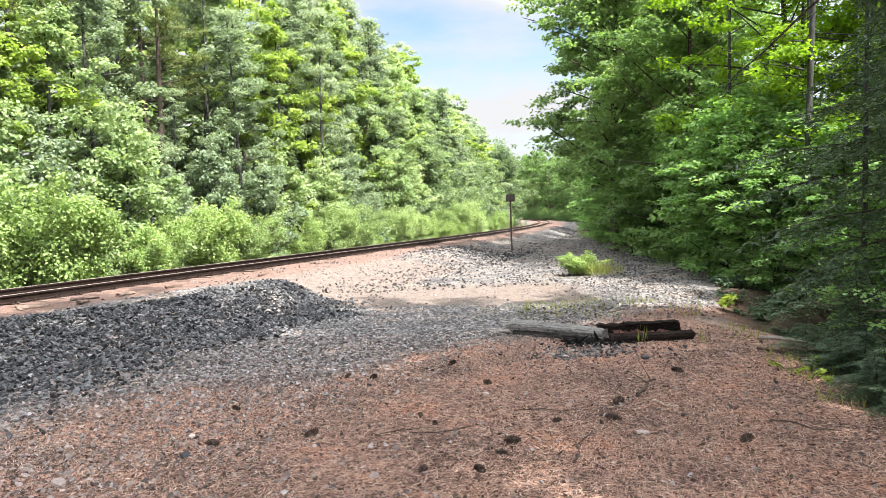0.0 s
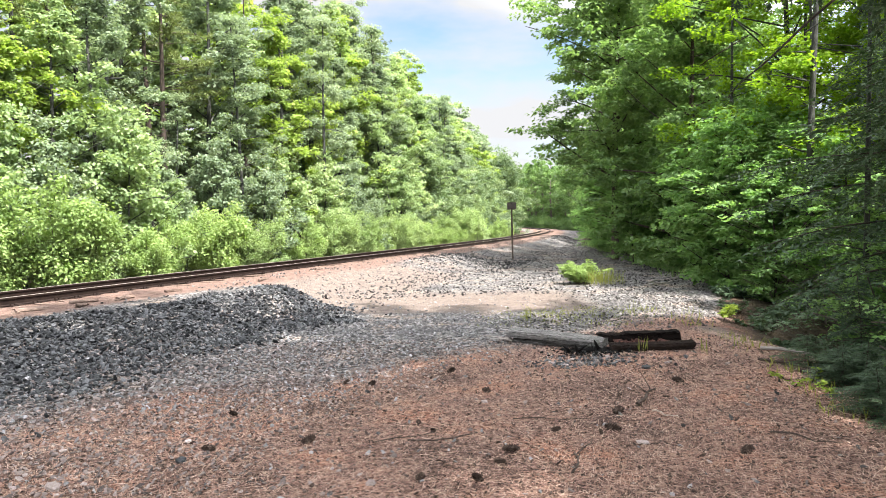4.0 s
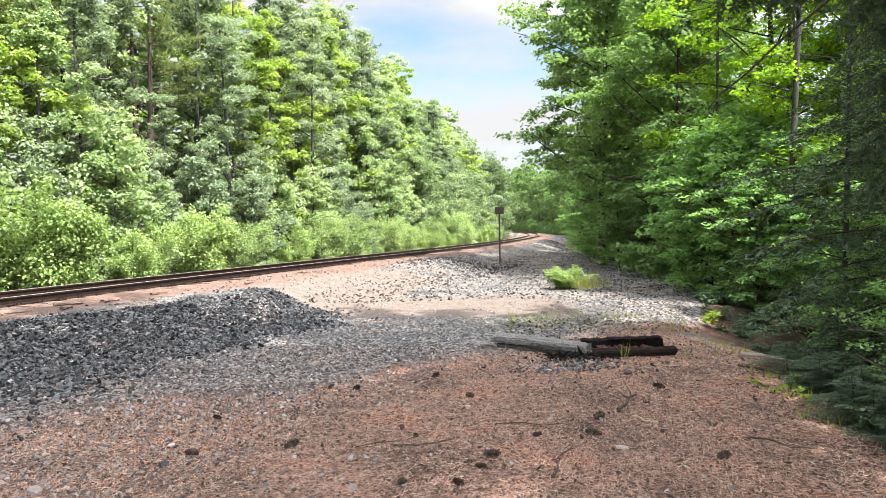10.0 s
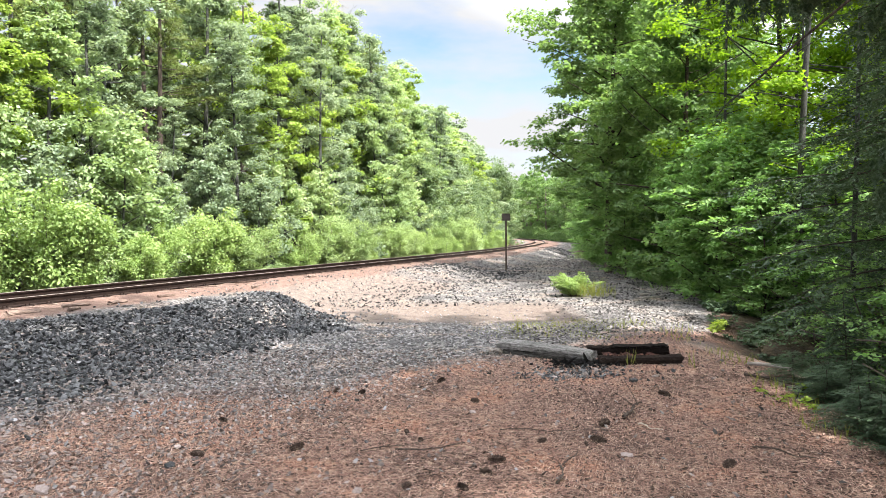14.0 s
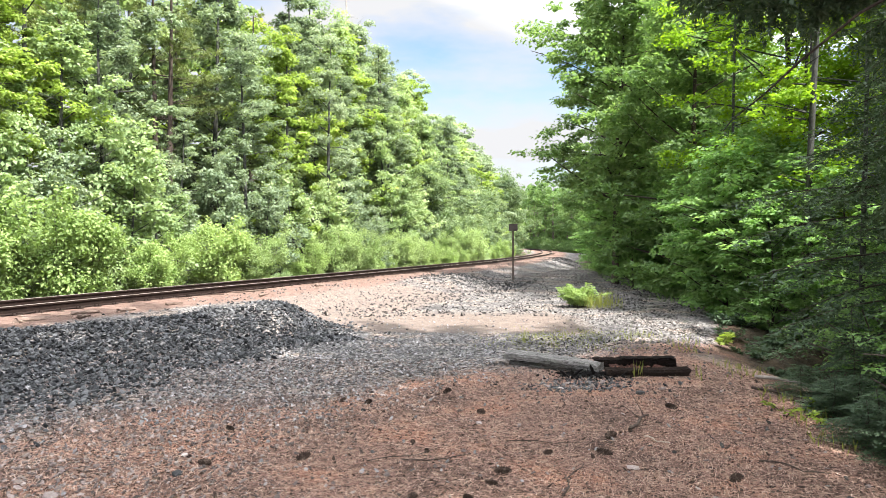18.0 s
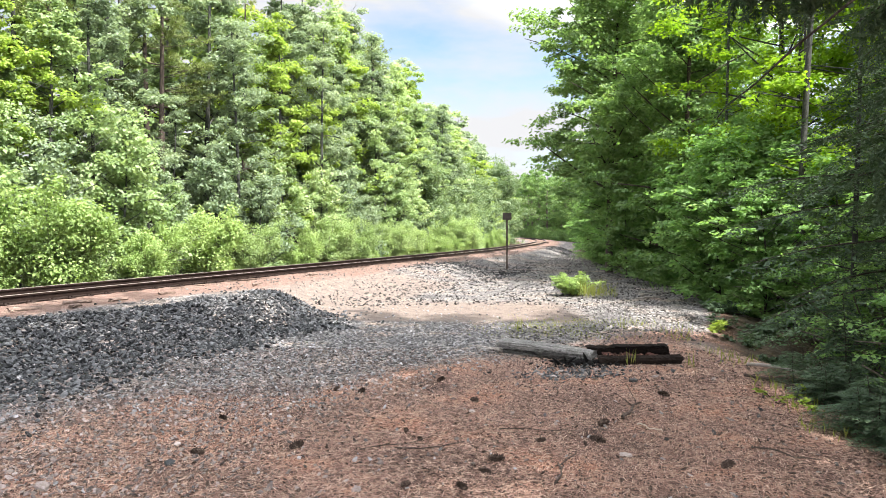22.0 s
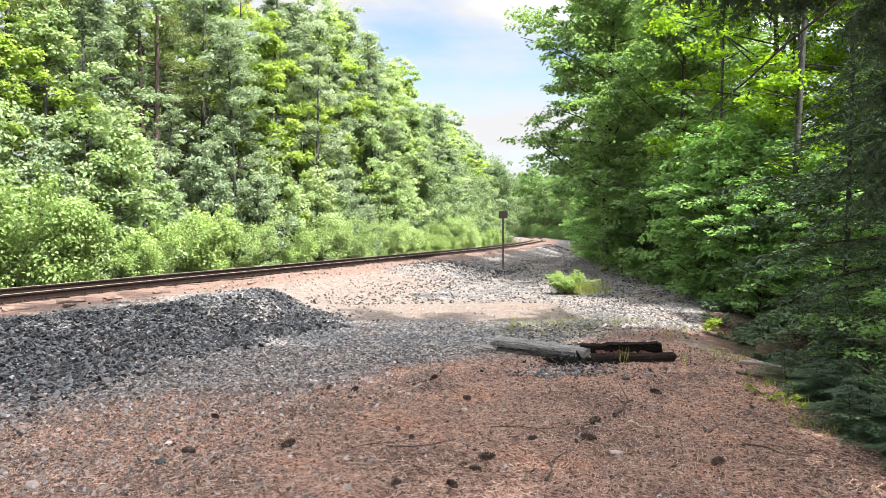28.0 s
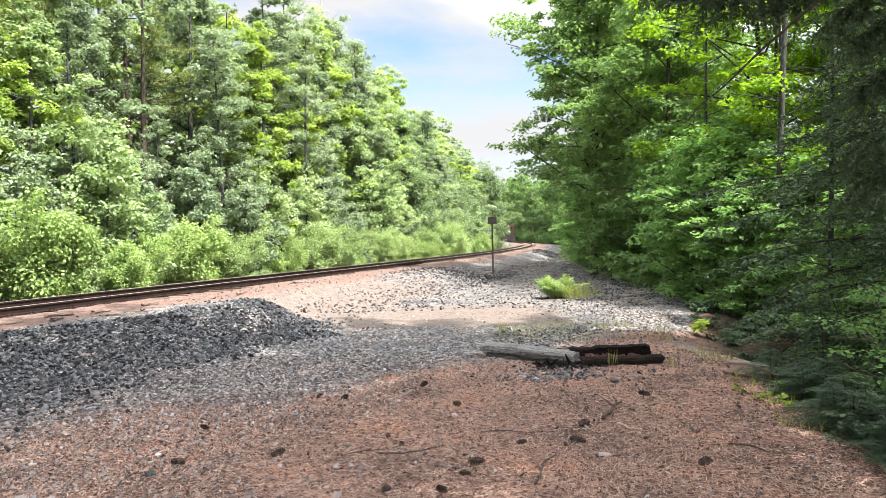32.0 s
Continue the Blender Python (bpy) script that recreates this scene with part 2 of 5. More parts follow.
M_DEAD = rough_mat("dead_wood", [(0.3, (0.13, 0.115, 0.105)), (0.5, (0.26, 0.235, 0.215)), (0.7, (0.40, 0.37, 0.345))], 3, 0.95, 0.8, 0.02, (3, 3, 0.7))
M_RUST = rough_mat("rusty_steel", [(0.3, (0.005, 0.003, 0.0026)), (0.5, (0.013, 0.0075, 0.006)), (0.7, (0.032, 0.019, 0.015))], 9, 0.75, 0.4, 0.01)
M_RAILTOP = rough_mat("worn_rail_head", [(0.3, (0.12, 0.10, 0.09)), (0.5, (0.20, 0.175, 0.16)), (0.7, (0.28, 0.25, 0.235))], 7, 0.5, 0.1, 0.004)
M_TIE = rough_mat("creosoted_tie", [(0.3, (0.04, 0.03, 0.026)), (0.5, (0.12, 0.085, 0.07)), (0.7, (0.25, 0.19, 0.16))], 4, 0.9, 0.6, 0.02, (1, 5, 5))
M_GREYWOOD = rough_mat("weathered_grey_wood", [(0.38, (0.022, 0.021, 0.02)), (0.49, (0.145, 0.14, 0.136)), (0.66, (0.34, 0.33, 0.32))], 4, 0.9, 1.0, 0.03, (0.6, 12, 12))
# Darker copy of the grey wood; shade under the slab is in its colour.
M_GREYDARK = rough_mat("shaded_grey_wood", [(0.38, (0.012, 0.011, 0.010)), (0.5, (0.055, 0.053, 0.05)), (0.66, (0.16, 0.155, 0.15))], 4, 0.9, 1.0, 0.03, (0.6, 12, 12))
M_ROT = rough_mat("rotten_red_wood", [(0.34, (0.004, 0.0025, 0.0022)), (0.5, (0.004, 0.0025, 0.002)), (0.76, (0.02, 0.009, 0.007))], 5, 0.95, 1.0, 0.03, (0.8, 5, 5))
M_BROWNROT = rough_mat("brown_rotten_wood", [(0.34, (0.006, 0.004, 0.003)), (0.5, (0.014, 0.0095, 0.0075)), (0.74, (0.05, 0.036, 0.029))], 5, 0.95, 1.0, 0.03, (0.8, 5, 5))
M_CHAR = rough_mat("charred_wood", [(0.35, (0.003, 0.003, 0.003)), (0.6, (0.009, 0.008, 0.008)), (0.8, (0.05, 0.045, 0.042))], 8, 0.9, 1.0, 0.03)
M_REDROT = rough_mat("crumbling_red_wood", [(0.36, (0.012, 0.005, 0.004)), (0.54, (0.05, 0.02, 0.015)), (0.70, (0.34, 0.17, 0.12))], 8, 0.95, 1.0, 0.03)
M_NEEDLE = rough_mat("dry_needles", [(0.15, (0.05, 0.029, 0.022)), (0.5, (0.255, 0.149, 0.113)), (0.85, (0.58, 0.435, 0.35))], 3, 0.8, 0.0, 0.001, rand=0.36)
M_CONE = rough_mat("pine_cone_scales", [(0.3, (0.012, 0.008, 0.007)), (0.5, (0.042, 0.027, 0.021)), (0.68, (0.24, 0.185, 0.15))], 30, 0.85, 0.3, 0.005)
M_TWIG = rough_mat("twig_bark", [(0.3, (0.02, 0.015, 0.013)), (0.5, (0.06, 0.045, 0.037)), (0.7, (0.16, 0.125, 0.105))], 12, 0.9, 0.5, 0.01)
M_PALETWIG = rough_mat("pale_stick", [(0.3, (0.25, 0.20, 0.16)), (0.5, (0.42, 0.36, 0.30)), (0.7, (0.58, 0.52, 0.45))], 12, 0.9, 0.4, 0.01)

# Lighter maple green, with the left wood's sun put into the colour.
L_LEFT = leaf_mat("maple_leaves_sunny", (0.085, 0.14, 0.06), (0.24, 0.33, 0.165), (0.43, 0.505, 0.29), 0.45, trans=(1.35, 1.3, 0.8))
L_COOL = leaf_mat("aspen_leaves", (0.085, 0.13, 0.082), (0.185, 0.245, 0.16), (0.33, 0.39, 0.265), 0.43, trans=(1.3, 1.3, 0.85))
L_SHRUB = leaf_mat("shrub_leaves", (0.13, 0.205, 0.066), (0.24, 0.335, 0.125), (0.38, 0.47, 0.205), 0.42, trans=(1.3, 1.3, 0.7))
L_FAR = leaf_mat("far_leaves", (0.075, 0.12, 0.07), (0.155, 0.215, 0.125), (0.27, 0.33, 0.205), 0.42)
L_WILLOW = leaf_mat("willow_leaves", (0.15, 0.225, 0.085), (0.255, 0.34, 0.155), (0.36, 0.44, 0.22), 0.42, trans=(1.3, 1.3, 0.7))
# Darker maple green; the right wood's shade is part of this colour.
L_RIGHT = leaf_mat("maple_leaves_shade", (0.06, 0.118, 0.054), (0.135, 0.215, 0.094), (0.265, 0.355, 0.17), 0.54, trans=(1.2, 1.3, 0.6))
# Lightened green: sun reaching the undergrowth is put into the leaf colour.
L_UNDER = leaf_mat("sunlit_undergrowth_leaves", (0.095, 0.185, 0.065), (0.18, 0.295, 0.115), (0.31, 0.43, 0.20), 0.52, trans=(1.2, 1.35, 0.65))
# Maple leaves tinted yellow-green: the glow of backlight is put into the colour.
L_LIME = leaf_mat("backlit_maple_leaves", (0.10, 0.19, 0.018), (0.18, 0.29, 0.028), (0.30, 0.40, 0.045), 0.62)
L_GOLD = leaf_mat("yellow_green_leaves", (0.11, 0.18, 0.035), (0.24, 0.325, 0.085), (0.37, 0.44, 0.15), 0.47)
L_PINE = leaf_mat("white_pine_needles", (0.06, 0.085, 0.028), (0.12, 0.155, 0.05), (0.22, 0.23, 0.09), 0.25)
L_HEM = leaf_mat("hemlock_needles", (0.024, 0.046, 0.027), (0.054, 0.09, 0.052), (0.12, 0.17, 0.10), 0.26)
L_YELLOW = leaf_mat("bright_young_leaves", (0.10, 0.16, 0.03), (0.20, 0.27, 0.05), (0.32, 0.37, 0.10), 0.45)
L_GRASS = leaf_mat("grass_blades", (0.09, 0.115, 0.025), (0.19, 0.21, 0.05), (0.34, 0.33, 0.12), 0.35)


def paint(name, col, rough=0.5, metal=0.0, vary=0.25):
    m, n, l, p = mat(name)
    tc = n.new("ShaderNodeTexCoord")
    a = noise_node(n, l, 5.0, 6.0, tc.outputs["Object"])
    r = ramp(n, [(0.3, tuple(c * (1 - vary) for c in col)), (0.7, tuple(min(1, c * (1 + vary)) for c in col))])
    l.new(a.outputs["Fac"], r.inputs[0])
    l.new(r.outputs[0], p.inputs["Base Color"])
    p.inputs["Roughness"].default_value, p.inputs["Metallic"].default_value = rough, metal
    return m


M_SIGNPOST = paint("weathered_steel_post", (0.05, 0.034, 0.026), 0.8, 0.0, 0.4)
M_SIGNBACK = paint("dull_sign_back", (0.05, 0.038, 0.033), 0.7, 0.0, 0.35)
# Orange-red darkened: the shade over the locomotive is put into its paint.
M_ORANGE = paint("shaded_orange_red_paint", (0.05, 0.018, 0.012), 0.7)
M_BLACK = paint("black_paint", (0.02, 0.018, 0.018), 0.5)
M_GLASS = paint("dark_cab_glass", (0.015, 0.018, 0.02), 0.08)
M_LAMP, _n, _l, _p = mat("headlight_glow")
_p.inputs["Emission Color"].default_value = (1.0, 0.93, 0.8, 1)
_p.inputs["Emission Strength"].default_value = 1.5


# ---- mesh helpers ----
def np_mesh(name, verts, faces, material, smooth=False):
    """A mesh from arrays; all faces have the same number of corners."""
    verts, faces = np.asarray(verts, np.float32), np.asarray(faces, np.int32)
    me = bpy.data.meshes.new(name)
    me.vertices.add(len(verts))
    me.vertices.foreach_set("co", verts.ravel())
    k = faces.shape[1]
    me.loops.add(faces.size)
    me.loops.foreach_set("vertex_index", faces.ravel())
    me.polygons.add(len(faces))
    me.polygons.foreach_set("loop_start", np.arange(0, faces.size, k, dtype=np.int32))
    me.update(calc_edges=True)
    me.polygons.foreach_set("use_smooth", np.full(len(faces), smooth, bool))
    me.materials.append(material)
    me.validate()
    return me


def put_part(name, me, parent, label="", m=None):
    ob = new(name, me)
    ob.parent = parent
    if m is not None:
        ob.matrix_basis = m
    if label:
        ob["label"] = label
    return ob


def part(name, bm, material, parent, label=""):
    me = bpy.data.meshes.new(name)
    bm.to_mesh(me)
    bm.free()
    me.materials.append(material)
    return put_part(name, me, parent, label)


def box_bm(lo, hi, bevel=0.0, jitter=0.0, rng=None, cuts=0):
    bm = bmesh.new()
    bmesh.ops.create_cube(bm, size=1.0)
    lo, hi = Vector(lo), Vector(hi)
    for v in bm.verts:
        v.co = Vector(((v.co[i] + 0.5) * (hi[i] - lo[i]) + lo[i]) for i in range(3))
    if cuts:
        bmesh.ops.subdivide_edges(bm, edges=bm.edges[:], cuts=cuts, use_grid_fill=True)
    if bevel:
        bmesh.ops.bevel(bm, geom=bm.edges[:] if not cuts else [e for e in bm.edges if len(e.link_faces) == 2 and e.calc_face_angle() > 0.7],
                        offset=bevel, segments=2, affect="EDGES")
    if jitter:
        for v in bm.verts:
            v.co += Vector(rng.normal(0, jitter, 3))
    return bm


def cyl_bm(r, depth, seg=16, axis="Z", at=(0, 0, 0), r2=None):
    bm = bmesh.new()
    bmesh.ops.create_cone(bm, cap_ends=True, segments=seg, radius1=r, radius2=r if r2 is None else r2, depth=depth)
    rot = {"Z": Matrix(), "X": Matrix.Rotation(radians(90), 4, "Y"), "Y": Matrix.Rotation(radians(90), 4, "X")}[axis]
    bm.transform(Matrix.Translation(at) @ rot)
    return bm


def thing(name, label, category, m=None, group="", kind=""):
    ob = new(name)
    if m is not None:
        ob.matrix_basis = m
    return tagged(ob, label, category, group, kind)


def tube(points, radii, sides=7):
    """Tapered tube along a polyline: quads."""
    p, r = np.asarray(points, float), np.asarray(radii, float)
    d = np.gradient(p, axis=0)
    d /= np.linalg.norm(d, axis=1, keepdims=True) + 1e-9
    ref = np.where(np.abs(d[:, 2:3]) > 0.9, [[1.0, 0, 0]], [[0, 0, 1.0]])
    u = np.cross(d, ref)
    u /= np.linalg.norm(u, axis=1, keepdims=True) + 1e-9
    v = np.cross(d, u)
    a = np.linspace(0, 2 * np.pi, sides, endpoint=False)
    ring = (u[:, None] * np.cos(a)[None, :, None] + v[:, None] * np.sin(a)[None, :, None]) * r[:, None, None] + p[:, None]
    n = len(p)
    i, j = np.meshgrid(np.arange(n - 1), np.arange(sides), indexing="ij")
    k = (j + 1) % sides
    f = np.stack([i * sides + j, i * sides + k, (i + 1) * sides + k, (i + 1) * sides + j], -1).reshape(-1, 4)
    return ring.reshape(-1, 3), f


def join(pieces):
    vs, fs, off = [], [], 0
    for v, f in pieces:
        vs.append(v)
        fs.append(np.asarray(f) + off)
        off += len(v)
    return np.concatenate(vs), np.concatenate(fs)


def blades(rng, pos, normal, along, length, width, fold=0.15):
    """One diamond-shaped blade a row: base, side, tip, side."""
    n = normal / (np.linalg.norm(normal, axis=1, keepdims=True) + 1e-9)
    t = along - n * (along * n).sum(1, keepdims=True)
    t /= np.linalg.norm(t, axis=1, keepdims=True) + 1e-9
    b = np.cross(n, t)
    L, Wd = np.broadcast_to(length, len(pos))[:, None], np.broadcast_to(width, len(pos))[:, None]
    lift = n * fold * Wd
    v = np.stack([pos - t * L / 2, pos + b * Wd / 2 + lift - t * L * 0.08, pos + t * L / 2 - lift * 0.6, pos - b * Wd / 2 + lift - t * L * 0.08], 1)
    return v.reshape(-1, 3), np.arange(4 * len(pos)).reshape(-1, 4)


def leaf_cloud(rng, centres, radii, per, size, flat=0.65, up=0.7, out=0.6, wide=0.7):
    """Leaves in ragged clumps round the given centres."""
    c = np.repeat(centres, per, 0)
    r = np.repeat(radii, per)
    d = rng.normal(size=c.shape)
    d /= np.linalg.norm(d, axis=1, keepdims=True)
    off = d * (r * rng.random(len(c)) ** 0.45)[:, None] * [1, 1, flat]
    n = d * out + rng.normal(size=c.shape) * 0.55 + [0, 0, up]
    L = size * rng.uniform(0.65, 1.25, len(c))
    return blades(rng, c + off, n, rng.normal(size=c.shape) + d * 0.4 - [0, 0, 0.35], L, L * wide)


def limb(rng, base, way, length, droop=0.0, wob=0.08, n=6):
    t = np.linspace(0, 1, n)[:, None]
    side = rng.normal(size=3) * wob * length
    return base + way * length * t + side * t ** 2 + np.array([0, 0, -droop * length]) * t ** 2


# ---- trees ----
def broadleaf(rng, H, spread, leaf, bark, leafsize, bare=0.25, clumps=110, per=70, trunk_r=0.14, name="maple_tree", label="", lean=0.3, flat=0.62, up=0.8, tight=0.86, limbs=20):
    """A broad-leaved tree: tapered trunk with limbs, and a ragged crown of leaf clumps."""
    top = np.array([rng.normal(0, lean), rng.normal(0, lean), H * 0.93])
    tt = np.linspace(0, 1, 9)[:, None]
    spine = top * tt + np.stack([np.sin(tt[:, 0] * 5 + rng.random() * 6), np.cos(tt[:, 0] * 4 + rng.random() * 6), 0 * tt[:, 0]], 1) * 0.12 * tt
    spine[0, 2] = -0.5
    wood = [tube(spine, trunk_r * (1 - 0.85 * tt[:, 0]) + 0.01, 8)]
    cents, rads = [], []
    nl = limbs
    for k in range(nl):
        h = bare + (0.95 - bare) * (k + rng.random()) / nl
        base = np.array([np.interp(h, tt[:, 0], spine[:, i]) for i in range(3)])
        ang = k * 2.4 + rng.normal(0, 0.4)
        rel = (h - bare) / (1 - bare)
        reach = spread * (0.55 + 0.75 * math.sin(math.pi * min(1, 0.2 + 0.75 * rel))) * (1.05 - 0.6 * rel ** 2) * rng.uniform(0.6, 1.15)
        way = np.array([math.cos(ang), math.sin(ang), rng.uniform(0.15, 0.75)])
        way /= np.linalg.norm(way)
        pts = limb(rng, base, way, reach, rng.uniform(-0.1, 0.15))
        wood.append(tube(pts, np.linspace(trunk_r * 0.38 * (1.1 - h), 0.008, 6) + 0.006, 5))
        m = max(2, int(clumps / nl * rng.uniform(0.7, 1.3)))
        for _ in range(m):
            f = rng.uniform(0.3, 1.08)
            p = np.array([np.interp(f, np.linspace(0, 1, 6), pts[:, i]) for i in range(3)]) + rng.normal(0, 0.28 * spread / 2.2, 3)
            cents.append(p)
            rads.append(rng.uniform(0.38, 0.85) * (spread / 2.6) ** 0.5 * tight)
    for _ in range(max(3, clumps // 14)):
        cents.append(top + rng.normal(0, 0.5, 3) + [0, 0, rng.uniform(-0.8, 0.7)])
        rads.append(rng.uniform(0.35, 0.7))
    ob = thing(name, label, "tree", kind="", group="trees beside the railway")
    v, f = join(wood)
    put_part("trunk", np_mesh("trunk", v, f, bark, True), ob)
    v, f = leaf_cloud(rng, np.array(cents), np.array(rads), per, leafsize, flat, up)
    put_part("crown", np_mesh("crown", v, f, leaf), ob)
    return ob


def white_pine(rng, H, label, bare=0.45, dead=False, density=1.0, span=2.7, wide=0.035):
    """A tall pine: straight trunk, whorls of level limbs, needle tufts towards their ends, dead stubs below."""
    tt = np.linspace(0, 1, 10)
    spine = np.stack([0.15 * np.sin(tt * 3), 0.12 * np.cos(tt * 2.5) - 0.12, tt * H], 1)
    spine[0, 2] = -0.5
    wood = [tube(spine, 0.22 * (1 - 0.9 * tt) + 0.012, 8)]
    pos, nor, alo = [], [], []
    h = 0.12
    while h < 0.99:
        for k in range(rng.integers(3, 6)):
            ang = rng.uniform(0, 2 * np.pi)
            live = (h > bare) and not dead
            rel = max(0.0, (h - bare) / (1 - bare))
            reach = (span * (1 - rel) ** 0.7 + 0.5) * rng.uniform(0.6, 1.15) if h > bare else rng.uniform(0.4, 1.5)
            if dead and h > bare:
                reach *= 0.8
            way = np.array([math.cos(ang), math.sin(ang), rng.uniform(0.0, 0.35) if h > bare else rng.uniform(-0.2, 0.15)])
            base = np.array([np.interp(h, tt, spine[:, i]) for i in range(3)])
            pts = limb(rng, base, way, reach, -0.08)
            wood.append(tube(pts, np.linspace(0.035 * (1.1 - h), 0.006, 6) + 0.004, 4))
            if dead:
                for _ in range(4):
                    f = rng.uniform(0.3, 0.95)
                    b2 = np.array([np.interp(f, np.linspace(0, 1, 6), pts[:, i]) for i in range(3)])
                    w2 = way + rng.normal(0, 0.6, 3)
                    wood.append(tube(limb(rng, b2, w2, 0.6 * rng.random() + 0.2, 0, 0.1, 4), np.linspace(0.012, 0.004, 4), 3))
            if live:
                for _ in range(int(reach * 9 * density)):
                    f = rng.uniform(0.35, 1.05)
                    c = np.array([np.interp(f, np.linspace(0, 1, 6), pts[:, i]) for i in range(3)]) + rng.normal(0, 0.16, 3) * [1, 1, 0.5]
                    nn = 13
                    d = rng.normal(size=(nn, 3)) + way * 0.9 + [0, 0, 0.5]
                    d /= np.linalg.norm(d, axis=1, keepdims=True)
                    pos.append(c + d * 0.11)
                    alo.append(d)
                    nor.append(np.cross(d, rng.normal(size=(nn, 3))) + [0, 0, 0.3])
        h += rng.uniform(0.035, 0.06)
    ob = thing("dead_pine" if dead else "white_pine", label, "tree", group="trees beside the railway")
    v, f = join(wood)
    put_part("trunk", np_mesh("trunk", v, f, M_DEAD if dead else M_PINEBARK, True), ob)
    if pos:
        pos, nor, alo = np.concatenate(pos), np.concatenate(nor), np.concatenate(alo)
        v, f = blades(rng, pos, nor, alo, 0.26, wide, 0.0)
        put_part("crown", np_mesh("crown", v, f, L_PINE), ob)
    return ob


def spray(rng, pts, reach, twigs, step=0.05, needle=0.05):
    """Flat feathery side twigs along a bough; returns blade arrays."""
    P, N, A, L = [], [], [], []
    n = len(pts)
    for k in range(twigs):
        f = 0.12 + 0.88 * (k + rng.random()) / twigs
        base = np.array([np.interp(f, np.linspace(0, 1, n), pts[:, i]) for i in range(3)])
        a = pts[min(n - 1, int(f * (n - 1)) + 1)] - pts[int(f * (n - 1) - 0.001)]
        a = a / (np.linalg.norm(a) + 1e-9)
        side = np.cross(a, [0, 0, 1.0])
        side /= np.linalg.norm(side) + 1e-9
        sgn = 1 if k % 2 else -1
        w = side * sgn * 0.85 + a * 0.65 + rng.normal(0, 0.13, 3) - np.array([0, 0, 0.12])
        w /= np.linalg.norm(w)
        ln = reach * (0.35 + 0.65 * math.sin(math.pi * min(1, 0.25 + 0.7 * f))) * rng.uniform(0.6, 1.1)
        m = max(3, int(ln / step))
        tt = (np.arange(m) + rng.random(m)) / m
        q = base + w * (ln * tt)[:, None] + np.array([0, 0, -0.35 * ln]) * (tt ** 2)[:, None]
        for s2 in (-1, 1):
            across = np.cross(w, [0, 0, 1.0]) * s2
            d = across * 0.8 + w * 0.7 + rng.normal(0, 0.2, (m, 3)) - [0, 0, 0.15]
            d /= np.linalg.norm(d, axis=1, keepdims=True)
            ll = needle * rng.uniform(0.7, 1.5, m)
            P.append(q + d * ll[:, None] * 0.5)
            A.append(d)
            N.append(np.tile([0, 0, 1.0], (m, 1)) + rng.normal(0, 0.45, (m, 3)))
            L.append(ll)
    return np.concatenate(P), np.concatenate(N), np.concatenate(A), np.concatenate(L)


def hanging_twigs(rng, pts, n, drop):
    """Feathery twigs that hang from the outer part of a bough; returns blades."""
    P, N, A, L = [], [], [], []
    for k in range(n):
        f = 0.35 + 0.65 * (k + rng.random()) / n
        base = np.array([np.interp(f, np.linspace(0, 1, len(pts)), pts[:, i]) for i in range(3)])
        for _ in range(5):
            w = np.array([rng.normal(0, 0.5), rng.normal(0, 0.5), -rng.uniform(0.5, 1.2)])
            w /= np.linalg.norm(w)
            ln = drop * rng.uniform(0.35, 1.05)
            m = max(6, int(ln / 0.010))
            tt = rng.random(m)
            d = rng.normal(0, 0.6, (m, 3)) + w * 0.8
            d /= np.linalg.norm(d, axis=1, keepdims=True)
            ll = rng.uniform(0.045, 0.095, m)
            P.append(base + w * (ln * tt)[:, None] + d * ll[:, None] * 0.5)
            A.append(d)
            N.append(rng.normal(size=(m, 3)))
            L.append(ll)
    P, N, A, L = map(np.concatenate, (P, N, A, L))
    return blades(rng, P, N, A, L, L * 0.32, 0.05)


def hemlock(rng, H, label, reach=2.6, low=0.1, boughs=60, twigs=22, step=0.06, needle=0.10, trunk_r=0.16, name="hemlock_tree", dead_low=0.0):
    """A hemlock: drooping feathery boughs all the way up a straight trunk."""
    tt = np.linspace(0, 1, 8)
    spine = np.stack([0.05 * np.sin(tt * 4), 0.05 * np.cos(tt * 3) - 0.05, tt * H], 1)
    spine[0, 2] = -0.6
    wood = [tube(spine, trunk_r * (1 - 0.93 * tt) + 0.008, 8)]
    out = []
    for k in range(boughs):
        h = low + (0.98 - low) * ((k + rng.random()) / boughs)
        rel = (h - low) / (1 - low)
        ang = k * 2.399 + rng.normal(0, 0.3)
        way = np.array([math.cos(ang), math.sin(ang), rng.uniform(0.0, 0.25)])
        ln = reach * ((1 - rel) ** 0.75 + 0.1) * rng.uniform(0.65, 1.15)
        base = np.array([np.interp(h, tt, spine[:, i]) for i in range(3)])
        pts = limb(rng, base, way, ln, 0.32, 0.06, 7)
        wood.append(tube(pts, np.linspace(0.022 * (1.2 - rel), 0.004, 7), 4))
        if rel >= dead_low:
            out.append(spray(rng, pts, 0.5 * ln ** 0.6 * 0.75, max(6, int(twigs * ln / reach + 5)), step, needle))
    ob = thing(name, label, "tree", group="conifers beside the clearing")
    v, f = join(wood)
    put_part("trunk", np_mesh("trunk", v, f, M_PINEBARK, True), ob)
    P, N, A, L = (np.concatenate(x) for x in zip(*out))
    v, f = blades(rng, P, N, A, L, L * 0.36, 0.05)
    put_part("crown", np_mesh("crown", v, f, L_HEM), ob)
    return ob


